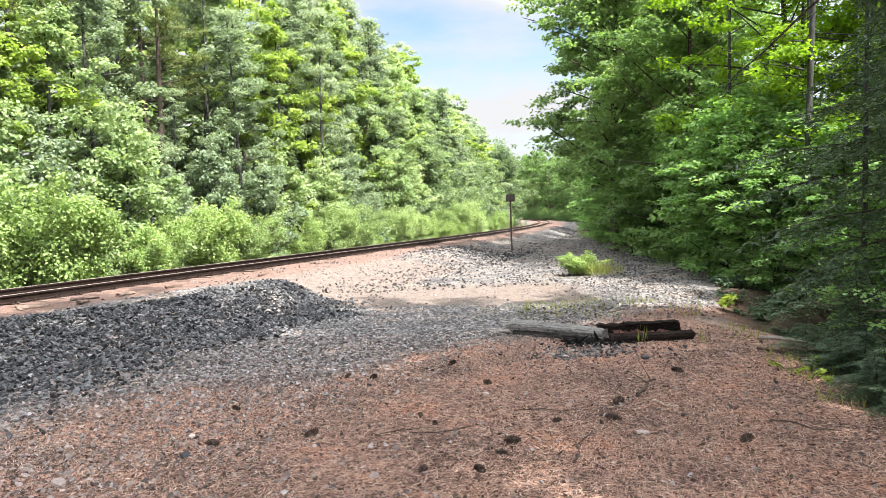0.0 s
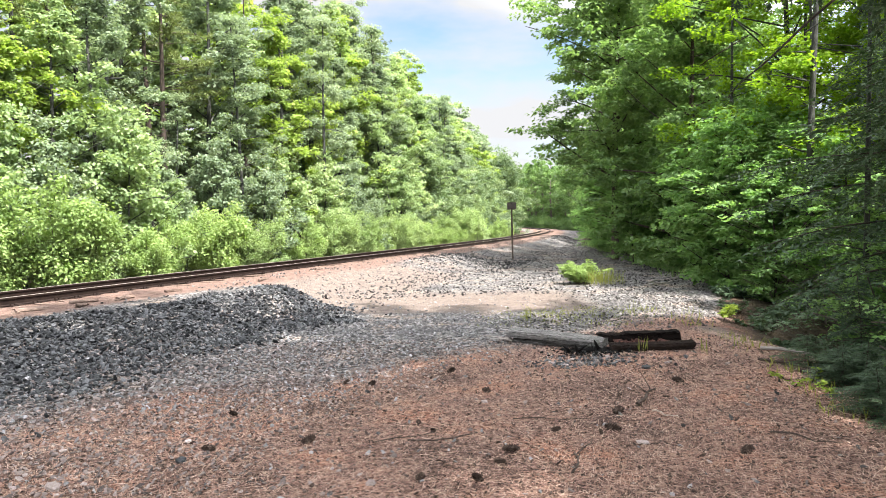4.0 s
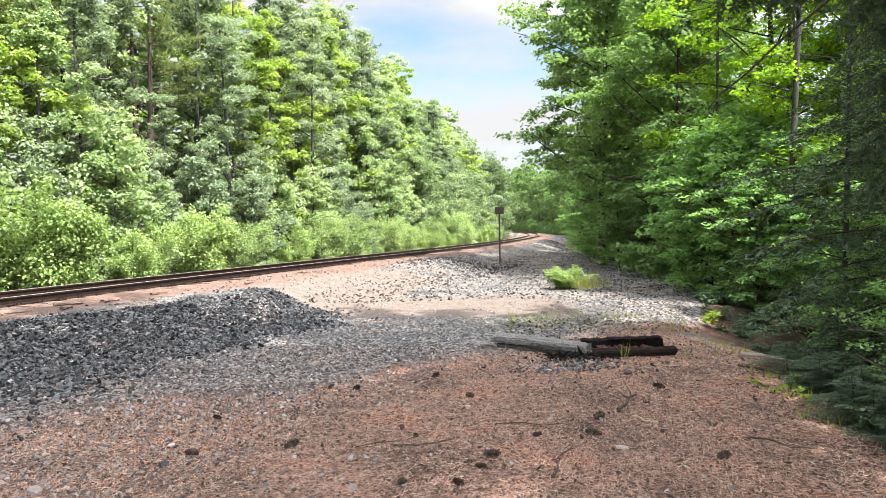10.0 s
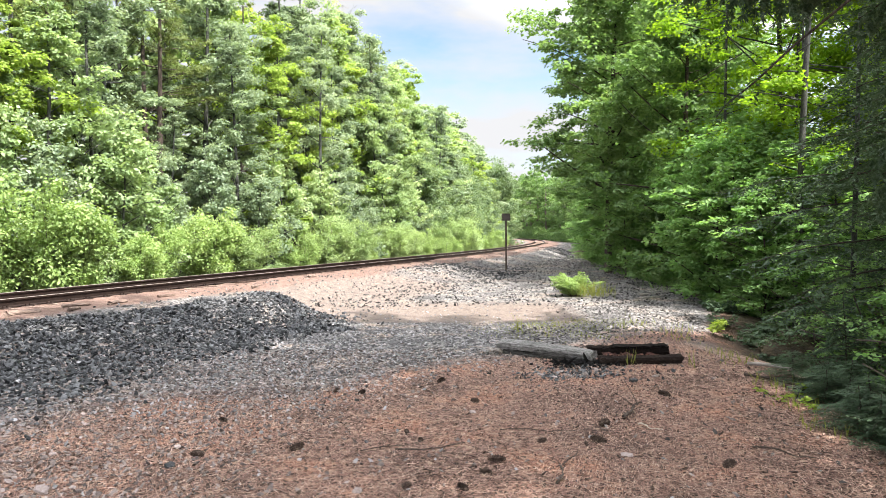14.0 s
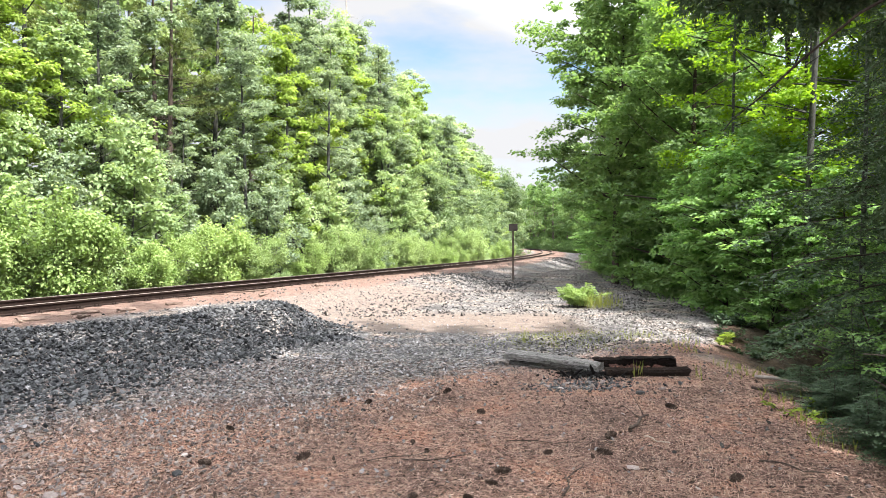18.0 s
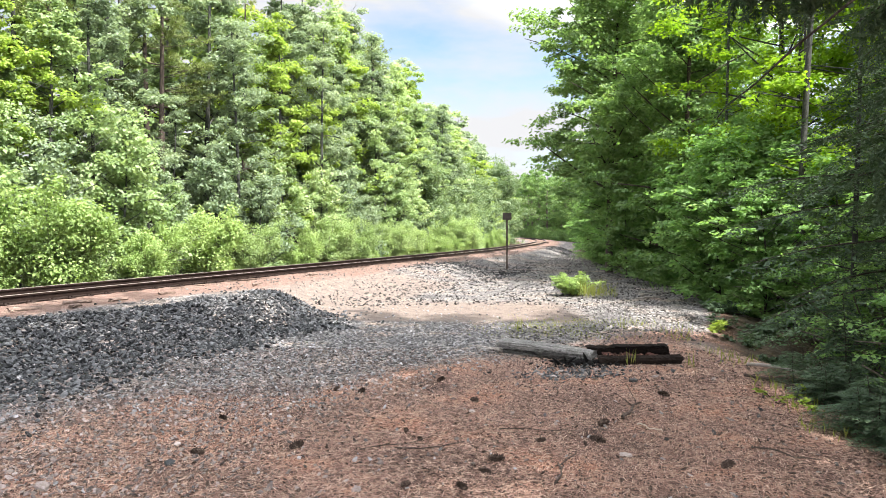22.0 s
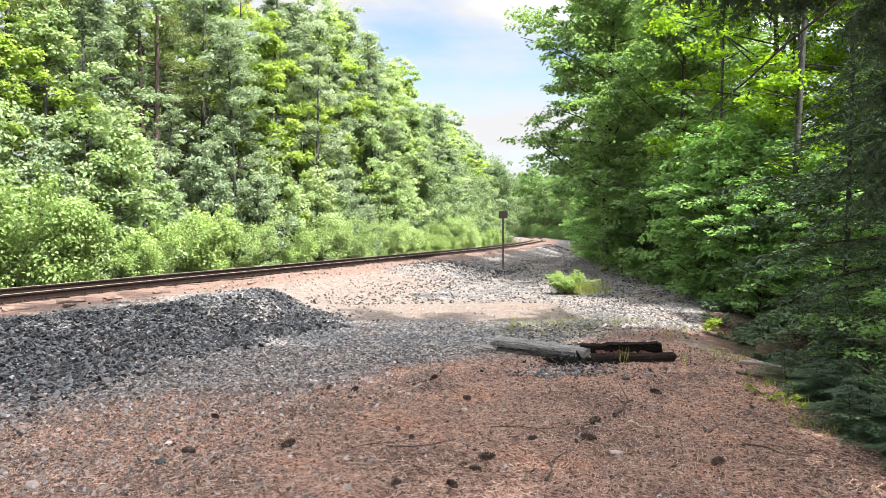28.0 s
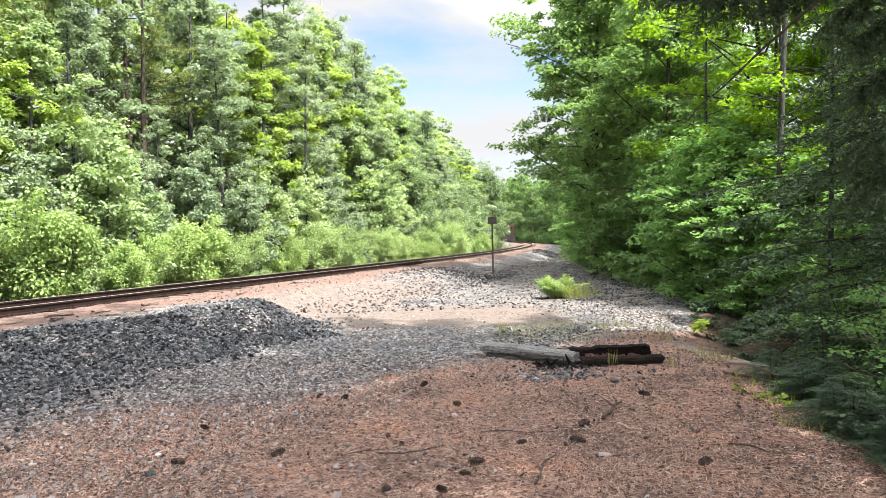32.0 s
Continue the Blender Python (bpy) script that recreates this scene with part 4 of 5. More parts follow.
def build_left_wood():
    rng = np.random.default_rng(31)
    lab = "leafy green broadleaf tree in full sun beside track"
    cool, gold = "tall grey-green aspen with small leaves", "yellow-green maple in full sun beside track"
    prot = [broadleaf(rng, 14.5, 2.6, L_LEFT, M_SHADEBARK, 0.19, 0.12, 150, 92, 0.15, "maple_tree", lab, flat=0.5, up=1.15, tight=0.78),
            broadleaf(rng, 15.5, 2.3, L_COOL, M_SHADEBARK, 0.15, 0.15, 150, 110, 0.14, "aspen_tree", cool, flat=0.5, up=1.15, tight=0.78),
            broadleaf(rng, 13.0, 2.8, L_LEFT, M_SHADEBARK, 0.21, 0.08, 150, 84, 0.15, "maple_tree", lab, flat=0.5, up=1.15, tight=0.78),
            broadleaf(rng, 14.0, 2.5, L_GOLD, M_SHADEBARK, 0.19, 0.1, 150, 88, 0.14, "maple_tree", gold, flat=0.5, up=1.15, tight=0.78),
            broadleaf(rng, 16.0, 2.1, L_COOL, M_SHADEBARK, 0.16, 0.12, 150, 100, 0.13, "birch_tree", "slender green birch beside the track", flat=0.5, up=1.15, tight=0.78)]
    back = [broadleaf(rng, 14.5, 2.7, L_LEFT, M_SHADEBARK, 0.30, 0.12, 100, 42, 0.15, "maple_tree", lab, flat=0.5, up=1.15, tight=0.78), broadleaf(rng, 15.5, 2.4, L_COOL, M_SHADEBARK, 0.27, 0.12, 100, 46, 0.14, "aspen_tree", cool, flat=0.5, up=1.15, tight=0.78),
            broadleaf(rng, 14.0, 2.6, L_GOLD, M_SHADEBARK, 0.30, 0.1, 100, 42, 0.14, "maple_tree", gold, flat=0.5, up=1.15, tight=0.78)]
    small = [broadleaf(rng, 6.5, 1.9, L_LEFT, M_SHADEBARK, 0.20, 0.08, 90, 60, 0.06, "young_maple", "young bright green maple at the wood's edge"),
             broadleaf(rng, 5.5, 1.7, L_COOL, M_SHADEBARK, 0.17, 0.08, 90, 60, 0.05, "young_birch", "young grey-green birch at the wood's edge")]
    pines = [white_pine(rng, 17.5, "tall white pine with dead lower branches", 0.5), white_pine(rng, 16, "white pine with thin yellowish crown", 0.55, density=0.7)]
    snag = white_pine(rng, 17.5, "bare dead pine with grey branches", 0.35, True)
    bushes = [shrub(rng, 4.0, 1.7, L_SHRUB, "bright green bush beside the ballast", 0.12, 100, 92), shrub(rng, 3.4, 1.5, L_SHRUB, "dense light green willow bush", 0.12, 100, 80),
              shrub(rng, 2.2, 1.6, L_LEFT, "leafy green bush in the wood's edge", 0.17, 80, 60)]
    # front rows of trees
    for q0, step, hs in ((-9.8, 2.9, (0.72, 1.0)), (-12.8, 3.1, (1.0, 1.28)), (-17, 3.6, (1.1, 1.4)), (-23, 4.2, (1.05, 1.3)), (-29, 4.5, (1.05, 1.3))):
        s = -14.0
        while s < 150:
            x, y, h = track_at(s + rng.normal(0, 0.6), q0 + rng.normal(0, 0.7))
            far = s > 75
            sc = rng.uniform(*hs) * (1.02 if s > 74 else 1.2 if s > 60 else 1.1 if s > 44 else 1.14 if s > 32 else 1.0)
            # Cool-leaved trees are commoner far off: distance haze put in as leaf colour.
            tree = back[1 if far and rng.random() < 0.5 else rng.integers(0, 3)] if far or q0 < -15 else prot[rng.integers(0, 5)]
            if q0 > -11 and 24 < s < 31.5:
                sc *= 0.6
            if not (-15 < q0 < -11 and min(abs(s - p[0]) for p in PINES) < 1.5):
                place(tree, x, y, sc * (1.15 if far else 1.0), rng.uniform(0, 6.28), 0, sc)
            s += step * (1.5 if far else 1.0) * rng.uniform(0.8, 1.2)
    s = -8.0
    while s < 120:
        x, y, h = track_at(s, -8.0 + rng.normal(0, 0.5))
        place(small[rng.integers(0, 2)], x, y, rng.uniform(0.75, 1.15), rng.uniform(0, 6.28))
        s += 2.6 * rng.uniform(0.7, 1.3) * (1.6 if s > 60 else 1)
    s = -6.0
    while s < 110:
        x, y, h = track_at(s, -6.2 + rng.normal(0, 0.45))
        place(bushes[rng.integers(0, 3)], x, y, rng.uniform(0.4, 0.85), rng.uniform(0, 6.28))
        s += 2.5 * rng.uniform(0.6, 1.5) * (1.5 if s > 60 else 1)
    # the bushes that stand out in front of the wood
    big = shrub(rng, 4.2, 2.3, L_SHRUB, "big bright yellow-green maple bush beside the track", 0.13, 170, 130)
    willow = shrub(rng, 4.2, 1.6, L_WILLOW, "rounded light green willow bush beside the track", 0.10, 150, 120)
    for ob, x, y, sc in ((big, -12.9, 22.6, 1.05), (big, -14.9, 21.2, 1.0), (big, -10.3, 29.6, 0.88), (willow, -9.2, 31.2, 0.85), (willow, -6.9, 40.6, 1.0), (willow, -5.6, 42.6, 0.9), (willow, -3.8, 49.5, 0.88), (willow, -2.9, 52.0, 0.8),
                         (big, -11.6, 26.0, 0.7), (willow, 0.6, 66.0, 1.1), (willow, 2.0, 69.5, 1.15), (willow, -0.9, 62.5, 0.9)):
        place(ob, x, y, sc, rng.uniform(0, 6.28))
    drop_proto(big)
    drop_proto(willow)
    for s in np.arange(40, 80, 4.3):
        x, y, h = track_at(s, -5.4 + rng.normal(0, 0.3))
        place(bushes[rng.integers(0, 2)], x, y, rng.uniform(0.4, 0.7), rng.uniform(0, 6.28))
    dense = [broadleaf(rng, 10.0, 2.9, L_FAR, M_SHADEBARK, 0.20, 0.03, 260, 62, 0.12, "young_aspen", "dense rounded grey-green young aspen", flat=0.8, limbs=30),
             broadleaf(rng, 9.0, 2.9, L_FAR, M_SHADEBARK, 0.21, 0.03, 260, 60, 0.12, "young_maple", "dense rounded green young maple", flat=0.8, limbs=30)]
    s = 62.0
    while s < 135:
        x, y, h = track_at(s, -9.4 + rng.normal(0, 0.5))
        place(dense[rng.integers(0, 2)], x, y, rng.uniform(0.8, 1.15), rng.uniform(0, 6.28))
        s += rng.uniform(3.0, 4.2)
    for s in (110, 118, 127):
        x, y, h = track_at(s, -8.0)
        place(dense[0], x, y, 1.35, rng.uniform(0, 6.28))
    for s, q, k, sc in PINES:
        x, y, h = track_at(s, q)
        place(pines[k], x, y, sc, rng.uniform(0, 6.28))
    for s, q, k, sc in ((44.0, -12.0, 1, 1.36), (47.0, -11.0, 3, 1.32), (50.5, -12.0, 4, 1.3), (53.5, -11.2, 1, 1.26), (41.0, -12.4, 4, 1.3)):
        x, y, h = track_at(s, q)
        place(prot[k], x, y, sc, rng.uniform(0, 6.28))
    for s, q, sc in ((53.0, -13.6, 1.34), (50.0, -14.2, 1.2)):
        x, y, h = track_at(s, q)
        place(snag, x, y, sc, rng.uniform(0, 6.28))
    for ob in (*prot, *back, *small, *pines, snag, *bushes, *dense):
        drop_proto(ob)


def build_right_wood():
    rng = np.random.default_rng(47)
    lab = "shaded green maple at the edge of the clearing"
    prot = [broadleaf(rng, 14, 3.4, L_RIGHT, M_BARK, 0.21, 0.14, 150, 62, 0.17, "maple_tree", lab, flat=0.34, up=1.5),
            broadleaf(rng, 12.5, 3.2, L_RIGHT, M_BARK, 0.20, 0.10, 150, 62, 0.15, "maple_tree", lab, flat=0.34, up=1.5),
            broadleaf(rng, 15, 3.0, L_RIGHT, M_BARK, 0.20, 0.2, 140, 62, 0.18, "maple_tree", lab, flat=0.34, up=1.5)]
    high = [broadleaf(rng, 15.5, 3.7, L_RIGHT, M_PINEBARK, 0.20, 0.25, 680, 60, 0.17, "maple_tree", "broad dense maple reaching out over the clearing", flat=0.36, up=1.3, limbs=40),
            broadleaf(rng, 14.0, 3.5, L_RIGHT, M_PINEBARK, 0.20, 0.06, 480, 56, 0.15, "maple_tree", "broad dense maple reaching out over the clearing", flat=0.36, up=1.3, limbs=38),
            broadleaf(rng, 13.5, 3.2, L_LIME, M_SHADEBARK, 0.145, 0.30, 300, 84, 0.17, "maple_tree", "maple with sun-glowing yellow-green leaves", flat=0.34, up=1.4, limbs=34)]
    for x, y, k, sc, turn in ((7.9, 34.0, 0, 1.1, 2.6), (11.6, 41.0, 1, 1.15, 2.0), (9.4, 27.5, 1, 0.98, 4.0), (10.7, 22.4, 2, 1.0, 5.2), (11.4, 18.6, 2, 0.9, 1.2), (12.4, 48.0, 0, 1.1, 3.0), (12.5, 31.0, 1, 1.05, 1.0)):
        place(high[k], x, y, sc, turn)
    for ob in high:
        drop_proto(ob)
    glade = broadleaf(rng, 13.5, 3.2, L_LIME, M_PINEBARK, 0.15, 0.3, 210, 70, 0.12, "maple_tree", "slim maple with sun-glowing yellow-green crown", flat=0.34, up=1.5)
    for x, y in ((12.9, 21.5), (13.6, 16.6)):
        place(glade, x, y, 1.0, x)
    drop_proto(glade)
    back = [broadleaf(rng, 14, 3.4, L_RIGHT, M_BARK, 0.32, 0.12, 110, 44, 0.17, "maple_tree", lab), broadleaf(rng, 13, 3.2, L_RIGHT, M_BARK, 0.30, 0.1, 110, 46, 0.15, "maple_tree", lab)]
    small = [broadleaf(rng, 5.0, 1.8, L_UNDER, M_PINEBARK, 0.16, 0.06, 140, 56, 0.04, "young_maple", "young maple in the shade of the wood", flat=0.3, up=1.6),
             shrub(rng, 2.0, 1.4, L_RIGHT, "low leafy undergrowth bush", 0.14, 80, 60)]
    hem = [hemlock(rng, 11.0, "dark hemlock with drooping feathery boughs", 3.0, 0.10, 120, 40, trunk_r=0.17), hemlock(rng, 3.2, "small dark hemlock sapling on the bank", 1.5, 0.03, 46, 18, trunk_r=0.025, name="hemlock_sapling")]
    for y, dx, k, sc in ((37, 4.6, 2, 1.05), (48, 4.2, 0, 1.1), (57, 3.2, 2, 1.0), (67, 3.2, 0, 1.0), (78, 4, 1, 1.0), (90, 5, 0, 1.0)):
        place(prot[k], float(bank_edge(y)) + dx, y, sc, rng.uniform(0, 6.28))
    for row, first in ((12.0, 34.0), (16.0, 25.0), (20.0, 18.0), (24.0, 17.0)):
        y = first
        while y < 120:
            place(prot[rng.integers(0, 3)] if row < 10 and y < 40 else back[rng.integers(0, 2)], float(bank_edge(y)) + row + rng.normal(0, 0.8), y, rng.uniform(0.6, 0.85), rng.uniform(0, 6.28))
            y += rng.uniform(4.0, 6.0) * (1.4 if y > 50 else 1)
    for y, dx in ((40, 0.2), (44.5, 0.0), (49, 0.0), (35, 1.2), (38.5, 1.4), (42, 1.6), (33, 1.2), (17, 3.4), (20, 3.0), (24, 2.0), (16, 4.6), (18.5, 4.4), (21.5, 3.8), (23, 3.2), (26, 2.6), (28, 1.4), (32, 1.3), (36, 1.2), (41, 1.2), (46, 1.2), (52, 1.0), (58, 1.0), (13, 4.5), (15, 5.5), (18, 5.5), (64, 1), (72, 1)):
        k = rng.integers(0, 2)
        place(small[k], float(bank_edge(y)) + dx + rng.normal(0, 0.3), y, rng.uniform(0.8, 1.2), rng.uniform(0, 6.28))
    for y, dx, sc in ((22.5, 0.5, 0.8), (24.5, 0.3, 0.7), (26.5, 0.6, 1.0), (29, 0.2, 0.9), (31, 0.5, 1.1), (34, -0.1, 0.9), (37, 0.2, 1.2), (39.5, 0.3, 1.0), (43, 0.4, 1.2), (47, 0.4, 1.1), (51, 0.4, 1.2), (25.5, 1.6, 1.3), (29.5, 1.5, 1.4), (20.5, 0.4, 1.0), (19.5, 0.9, 0.95), (21.5, 1.0, 1.15), (18.8, 1.9, 1.0), (20.6, 2.3, 1.2), (23.0, 1.6, 1.25), (17.6, 1.4, 0.7), (30.0, -1.2, 0.75)):
        place(small[0], float(bank_edge(y)) + dx, y, sc, rng.uniform(0, 6.28))
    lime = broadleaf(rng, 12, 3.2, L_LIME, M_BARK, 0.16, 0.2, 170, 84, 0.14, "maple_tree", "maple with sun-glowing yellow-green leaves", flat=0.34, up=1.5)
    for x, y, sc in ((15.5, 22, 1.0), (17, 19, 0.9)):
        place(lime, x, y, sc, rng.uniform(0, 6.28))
    drop_proto(lime)
    for x, y, sc in ((7.5, 10.8, 1.0), (9.3, 14.2, 0.8), (8.6, 8.6, 1.0)):
        place(hem[0], x, y, sc, rng.uniform(0, 6.28))
    over = hemlock(rng, 12.0, "dark hemlock whose boughs hang over the clearing", 2.9, 0.42, 44, 36, trunk_r=0.18)
    base = Vector((5.8, 6.0, gz(5.8, 6.0)))
    over.matrix_basis = Matrix.Translation(base)
    way = np.array([(5.8, 6.0, 5.2), (4.6, 6.25, 4.75), (3.75, 6.5, 4.28), (3.36, 6.8, 3.92), (3.08, 7.0, 3.62), (2.86, 7.2, 3.42), (2.78, 7.25, 3.30)]) - np.array(base)
    v, f = tube(way, np.linspace(0.019, 0.006, 7), 7)
    put_part("bare_limb", np_mesh("bare_limb", v, f, M_PINEBARK, True), over, "long bare drooping limb")
    P, N, A, L = spray(rng, way[3:], 0.3, 12, 0.05, 0.07)
    v, f = blades(rng, P, N, A, L, L * 0.3, 0.05)
    put_part("hanging_spray", np_mesh("hanging_spray", v, f, L_HEM), over)
    trunk_at = np.array(base)
    for z0, tip, drop, n in ((5.7, (2.95, 7.1, 4.62), 0.62, 46), (5.9, (2.2, 7.0, 4.72), 0.32, 52), (5.6, (2.6, 7.4, 4.78), 0.4, 44), (5.3, (3.55, 7.2, 4.55), 0.45, 40), (5.2, (4.25, 7.3, 4.3), 0.45, 18), (4.8, (4.4, 7.0, 4.05), 0.45, 18),
                             (4.4, (4.6, 7.4, 3.6), 0.4, 22), (3.9, (4.75, 7.7, 3.0), 0.45, 26), (3.4, (4.85, 7.9, 2.55), 0.45, 26)):
        start = np.array((5.8, 6.0, z0))
        u = np.linspace(0, 1, 8)[:, None]
        pts = start + (np.array(tip) - start) * u + np.array([0, 0, 0.35]) * u * (1 - u) - trunk_at
        v, f = tube(pts, np.linspace(0.026, 0.005, 8), 6)
        limb_ob = put_part("bough", np_mesh("bough", v, f, M_PINEBARK, True), over)
        v, f = hanging_twigs(rng, pts, n, drop)
        put_part("needles", np_mesh("needles", v, f, L_HEM), limb_ob, "dark hanging hemlock needles")
    for k in range(9):
        y = rng.uniform(6.2, 10.0)
        place(hem[1], float(bank_edge(y)) + rng.uniform(0.9, 2.6), y, rng.uniform(0.24, 0.5), rng.uniform(0, 6.28))
    for k in range(13):
        y = 6.2 + 0.26 * k + rng.normal(0, 0.1)
        sc = rng.uniform(0.3, 0.48)
        place(hem[1], float(bank_edge(y)) + rng.uniform(0.0, 0.75), y, sc, rng.uniform(0, 6.28), 0, sc * 0.42)
    under = broadleaf(rng, 2.6, 1.3, L_UNDER, M_BARK, 0.10, 0.1, 70, 34, 0.025, "maple_sapling", "light green maple sapling on the shaded bank", flat=0.25, up=1.7)
    for k in range(26):
        y = rng.uniform(7.5, 24)
        place(under, float(bank_edge(y)) + rng.uniform(1.3, 4.5), y, rng.uniform(0.5, 1.0), rng.uniform(0, 6.28))
    drop_proto(under)
    # bare grey stems in the shade
    for x, y, r, tall in ((7.1, 12.2, 0.06, 7), (8.7, 17.2, 0.10, 12), (9.6, 18.6, 0.06, 9), (6.9, 9.9, 0.045, 6), (10.4, 21.0, 0.08, 10), (9.1, 22.6, 0.07, 10), (8.6, 11.9, 0.09, 9)):
        st = thing("bare_stem", "thin bare grey tree stem in the shaded wood", "tree", pose(x, y, gz(x, y)), group="trees beside the railway")
        v, f = tube(limb(rng, np.array([0, 0, -0.3]), np.array([rng.normal(0, 0.04), rng.normal(0, 0.04), 1.0]), tall, 0.0, 0.02, 8), np.linspace(r, r * 0.5, 8), 7)
        put_part("trunk", np_mesh("trunk", v, f, M_SHADEBARK, True), st)
        for h in rng.uniform(0.8, tall * 0.9, 9):
            v, f = tube(limb(rng, np.array([0, 0, h]), np.array([math.cos(h * 7), math.sin(h * 7), 0.3]), rng.uniform(0.4, 1.0), 0.1), np.linspace(r * 0.25, 0.004, 6), 4)
            put_part("dead_branch", np_mesh("dead_branch", v, f, M_SHADEBARK), st)
    # tall pines that stand behind and beside the camera; their needles and shade cover the clearing
    shade = np.random.default_rng(SHADE)
    tall = white_pine(shade, 20.0, "tall white pine whose needles cover the clearing", 0.42, False, 1.75, 4.8, 0.043)
    for x, y, sc in ((8.8, 6.6, 1.35), (4.9, 1.5, 1.25), (6.8, 4.6, 1.32), (10.8, 4.2, 1.3), (4.8, 4.2, 1.42), (3.6, 0.2, 1.35), (-2.2, 0.9, 0.9), (1.5, -3.0, 1.3), (8.0, 0.0, 1.2), (-5.5, -1.5, 1.1), (5.0, -5.0, 1.2)):
        place(tall, x, y, sc, shade.uniform(0, 6.28))
    drop_proto(tall)
    for q0, lo, hi in ((8.6, 88, 250), (10.2, 92, 250)):
        s = lo
        while s < hi:
            x, y, h = track_at(s, q0 + rng.normal(0, 0.5))
            place(small[1], x, y, rng.uniform(1.4, 2.2), rng.uniform(0, 6.28))
            s += rng.uniform(2.6, 3.8)
    # far side of the bend
    for q0 in (11.0, 15.0, 20.0):
        s = 85.0
        while s < 290:
            x, y, h = track_at(s, q0 + rng.normal(0, 1))
            place(back[rng.integers(0, 2)], x, y, rng.uniform(1.3, 1.7), rng.uniform(0, 6.28))
            s += rng.uniform(5, 8)
    for ob in (*prot, *back, *small, *hem):
        drop_proto(ob)


build_left_wood()
build_right_wood()


# ---- things in the clearing ----
def build_sign():
    x, y = 3.1, 37.0
    ob = thing("trackside_sign", "small dark sign board on a rusty steel post", "sign", pose(x, y, gz(x, y)))
    part("post", box_bm((-0.045, -0.04, -0.4), (0.045, 0.04, 2.75), 0.01), M_SIGNPOST, ob)
    part("board", box_bm((-0.24, -0.08, 2.66), (0.24, -0.05, 3.05), 0.012), M_SIGNBACK, ob, "dull weathered sign board")
    for z in (2.72, 2.98):
        part("bolt", cyl_bm(0.02, 0.05, 8, "Y", (0, -0.09, z)), M_RUST, ob)


build_sign()


def rough_beam(rng, lo, hi, nx, rag, taper=0.0, sag=0.0):
    """A split, weathered beam along x: many rings across, ragged ends and edges."""
    ys, zs = (lo[1], hi[1]), (lo[2], hi[2])
    prof = [(ys[0], zs[0]), ((ys[0] * 2 + ys[1]) / 3, zs[0] - 0.01), (ys[1], zs[0]), (ys[1] + 0.01, (zs[0] + zs[1]) / 2), (ys[1], zs[1]), ((ys[0] + ys[1]) / 2, zs[1] + 0.012), (ys[0], zs[1] - 0.01), (ys[0] - 0.012, (zs[0] + zs[1]) / 2)]
    k = len(prof)
    groove = rng.normal(0, rag * 0.6, (k, 2))
    v = []
    for i in range(nx):
        t = i / (nx - 1)
        x = lo[0] + (hi[0] - lo[0]) * t
        shrink = (1 - taper * t) * (1 + 0.02 * math.sin(7 * t + lo[0] * 5) + 0.015 * math.sin(19 * t + hi[0]))
        for m, (y, z) in enumerate(prof):
            d = rng.normal(0, rag * 0.5, 2) + groove[m]
            end = rng.normal(0, rag * 2.5) if i in (0, nx - 1) else rng.normal(0, 0.008)
            v.append((x + end, y * shrink + d[0], lo[2] + (z - lo[2]) * shrink + d[1] - sag * t * t))
    i, j = np.meshgrid(np.arange(nx - 1), np.arange(k), indexing="ij")
    m = (j + 1) % k
    f = np.stack([i * k + j, (i + 1) * k + j, (i + 1) * k + m, i * k + m], -1).reshape(-1, 4)
    n = nx - 1
    caps = [[0, 1, 2, 3], [0, 3, 4, 7], [7, 4, 5, 6]]
    f = np.concatenate([f, np.array(caps), np.array([[n * k + a for a in r[::-1]] for r in caps])])
    return np.array(v), f


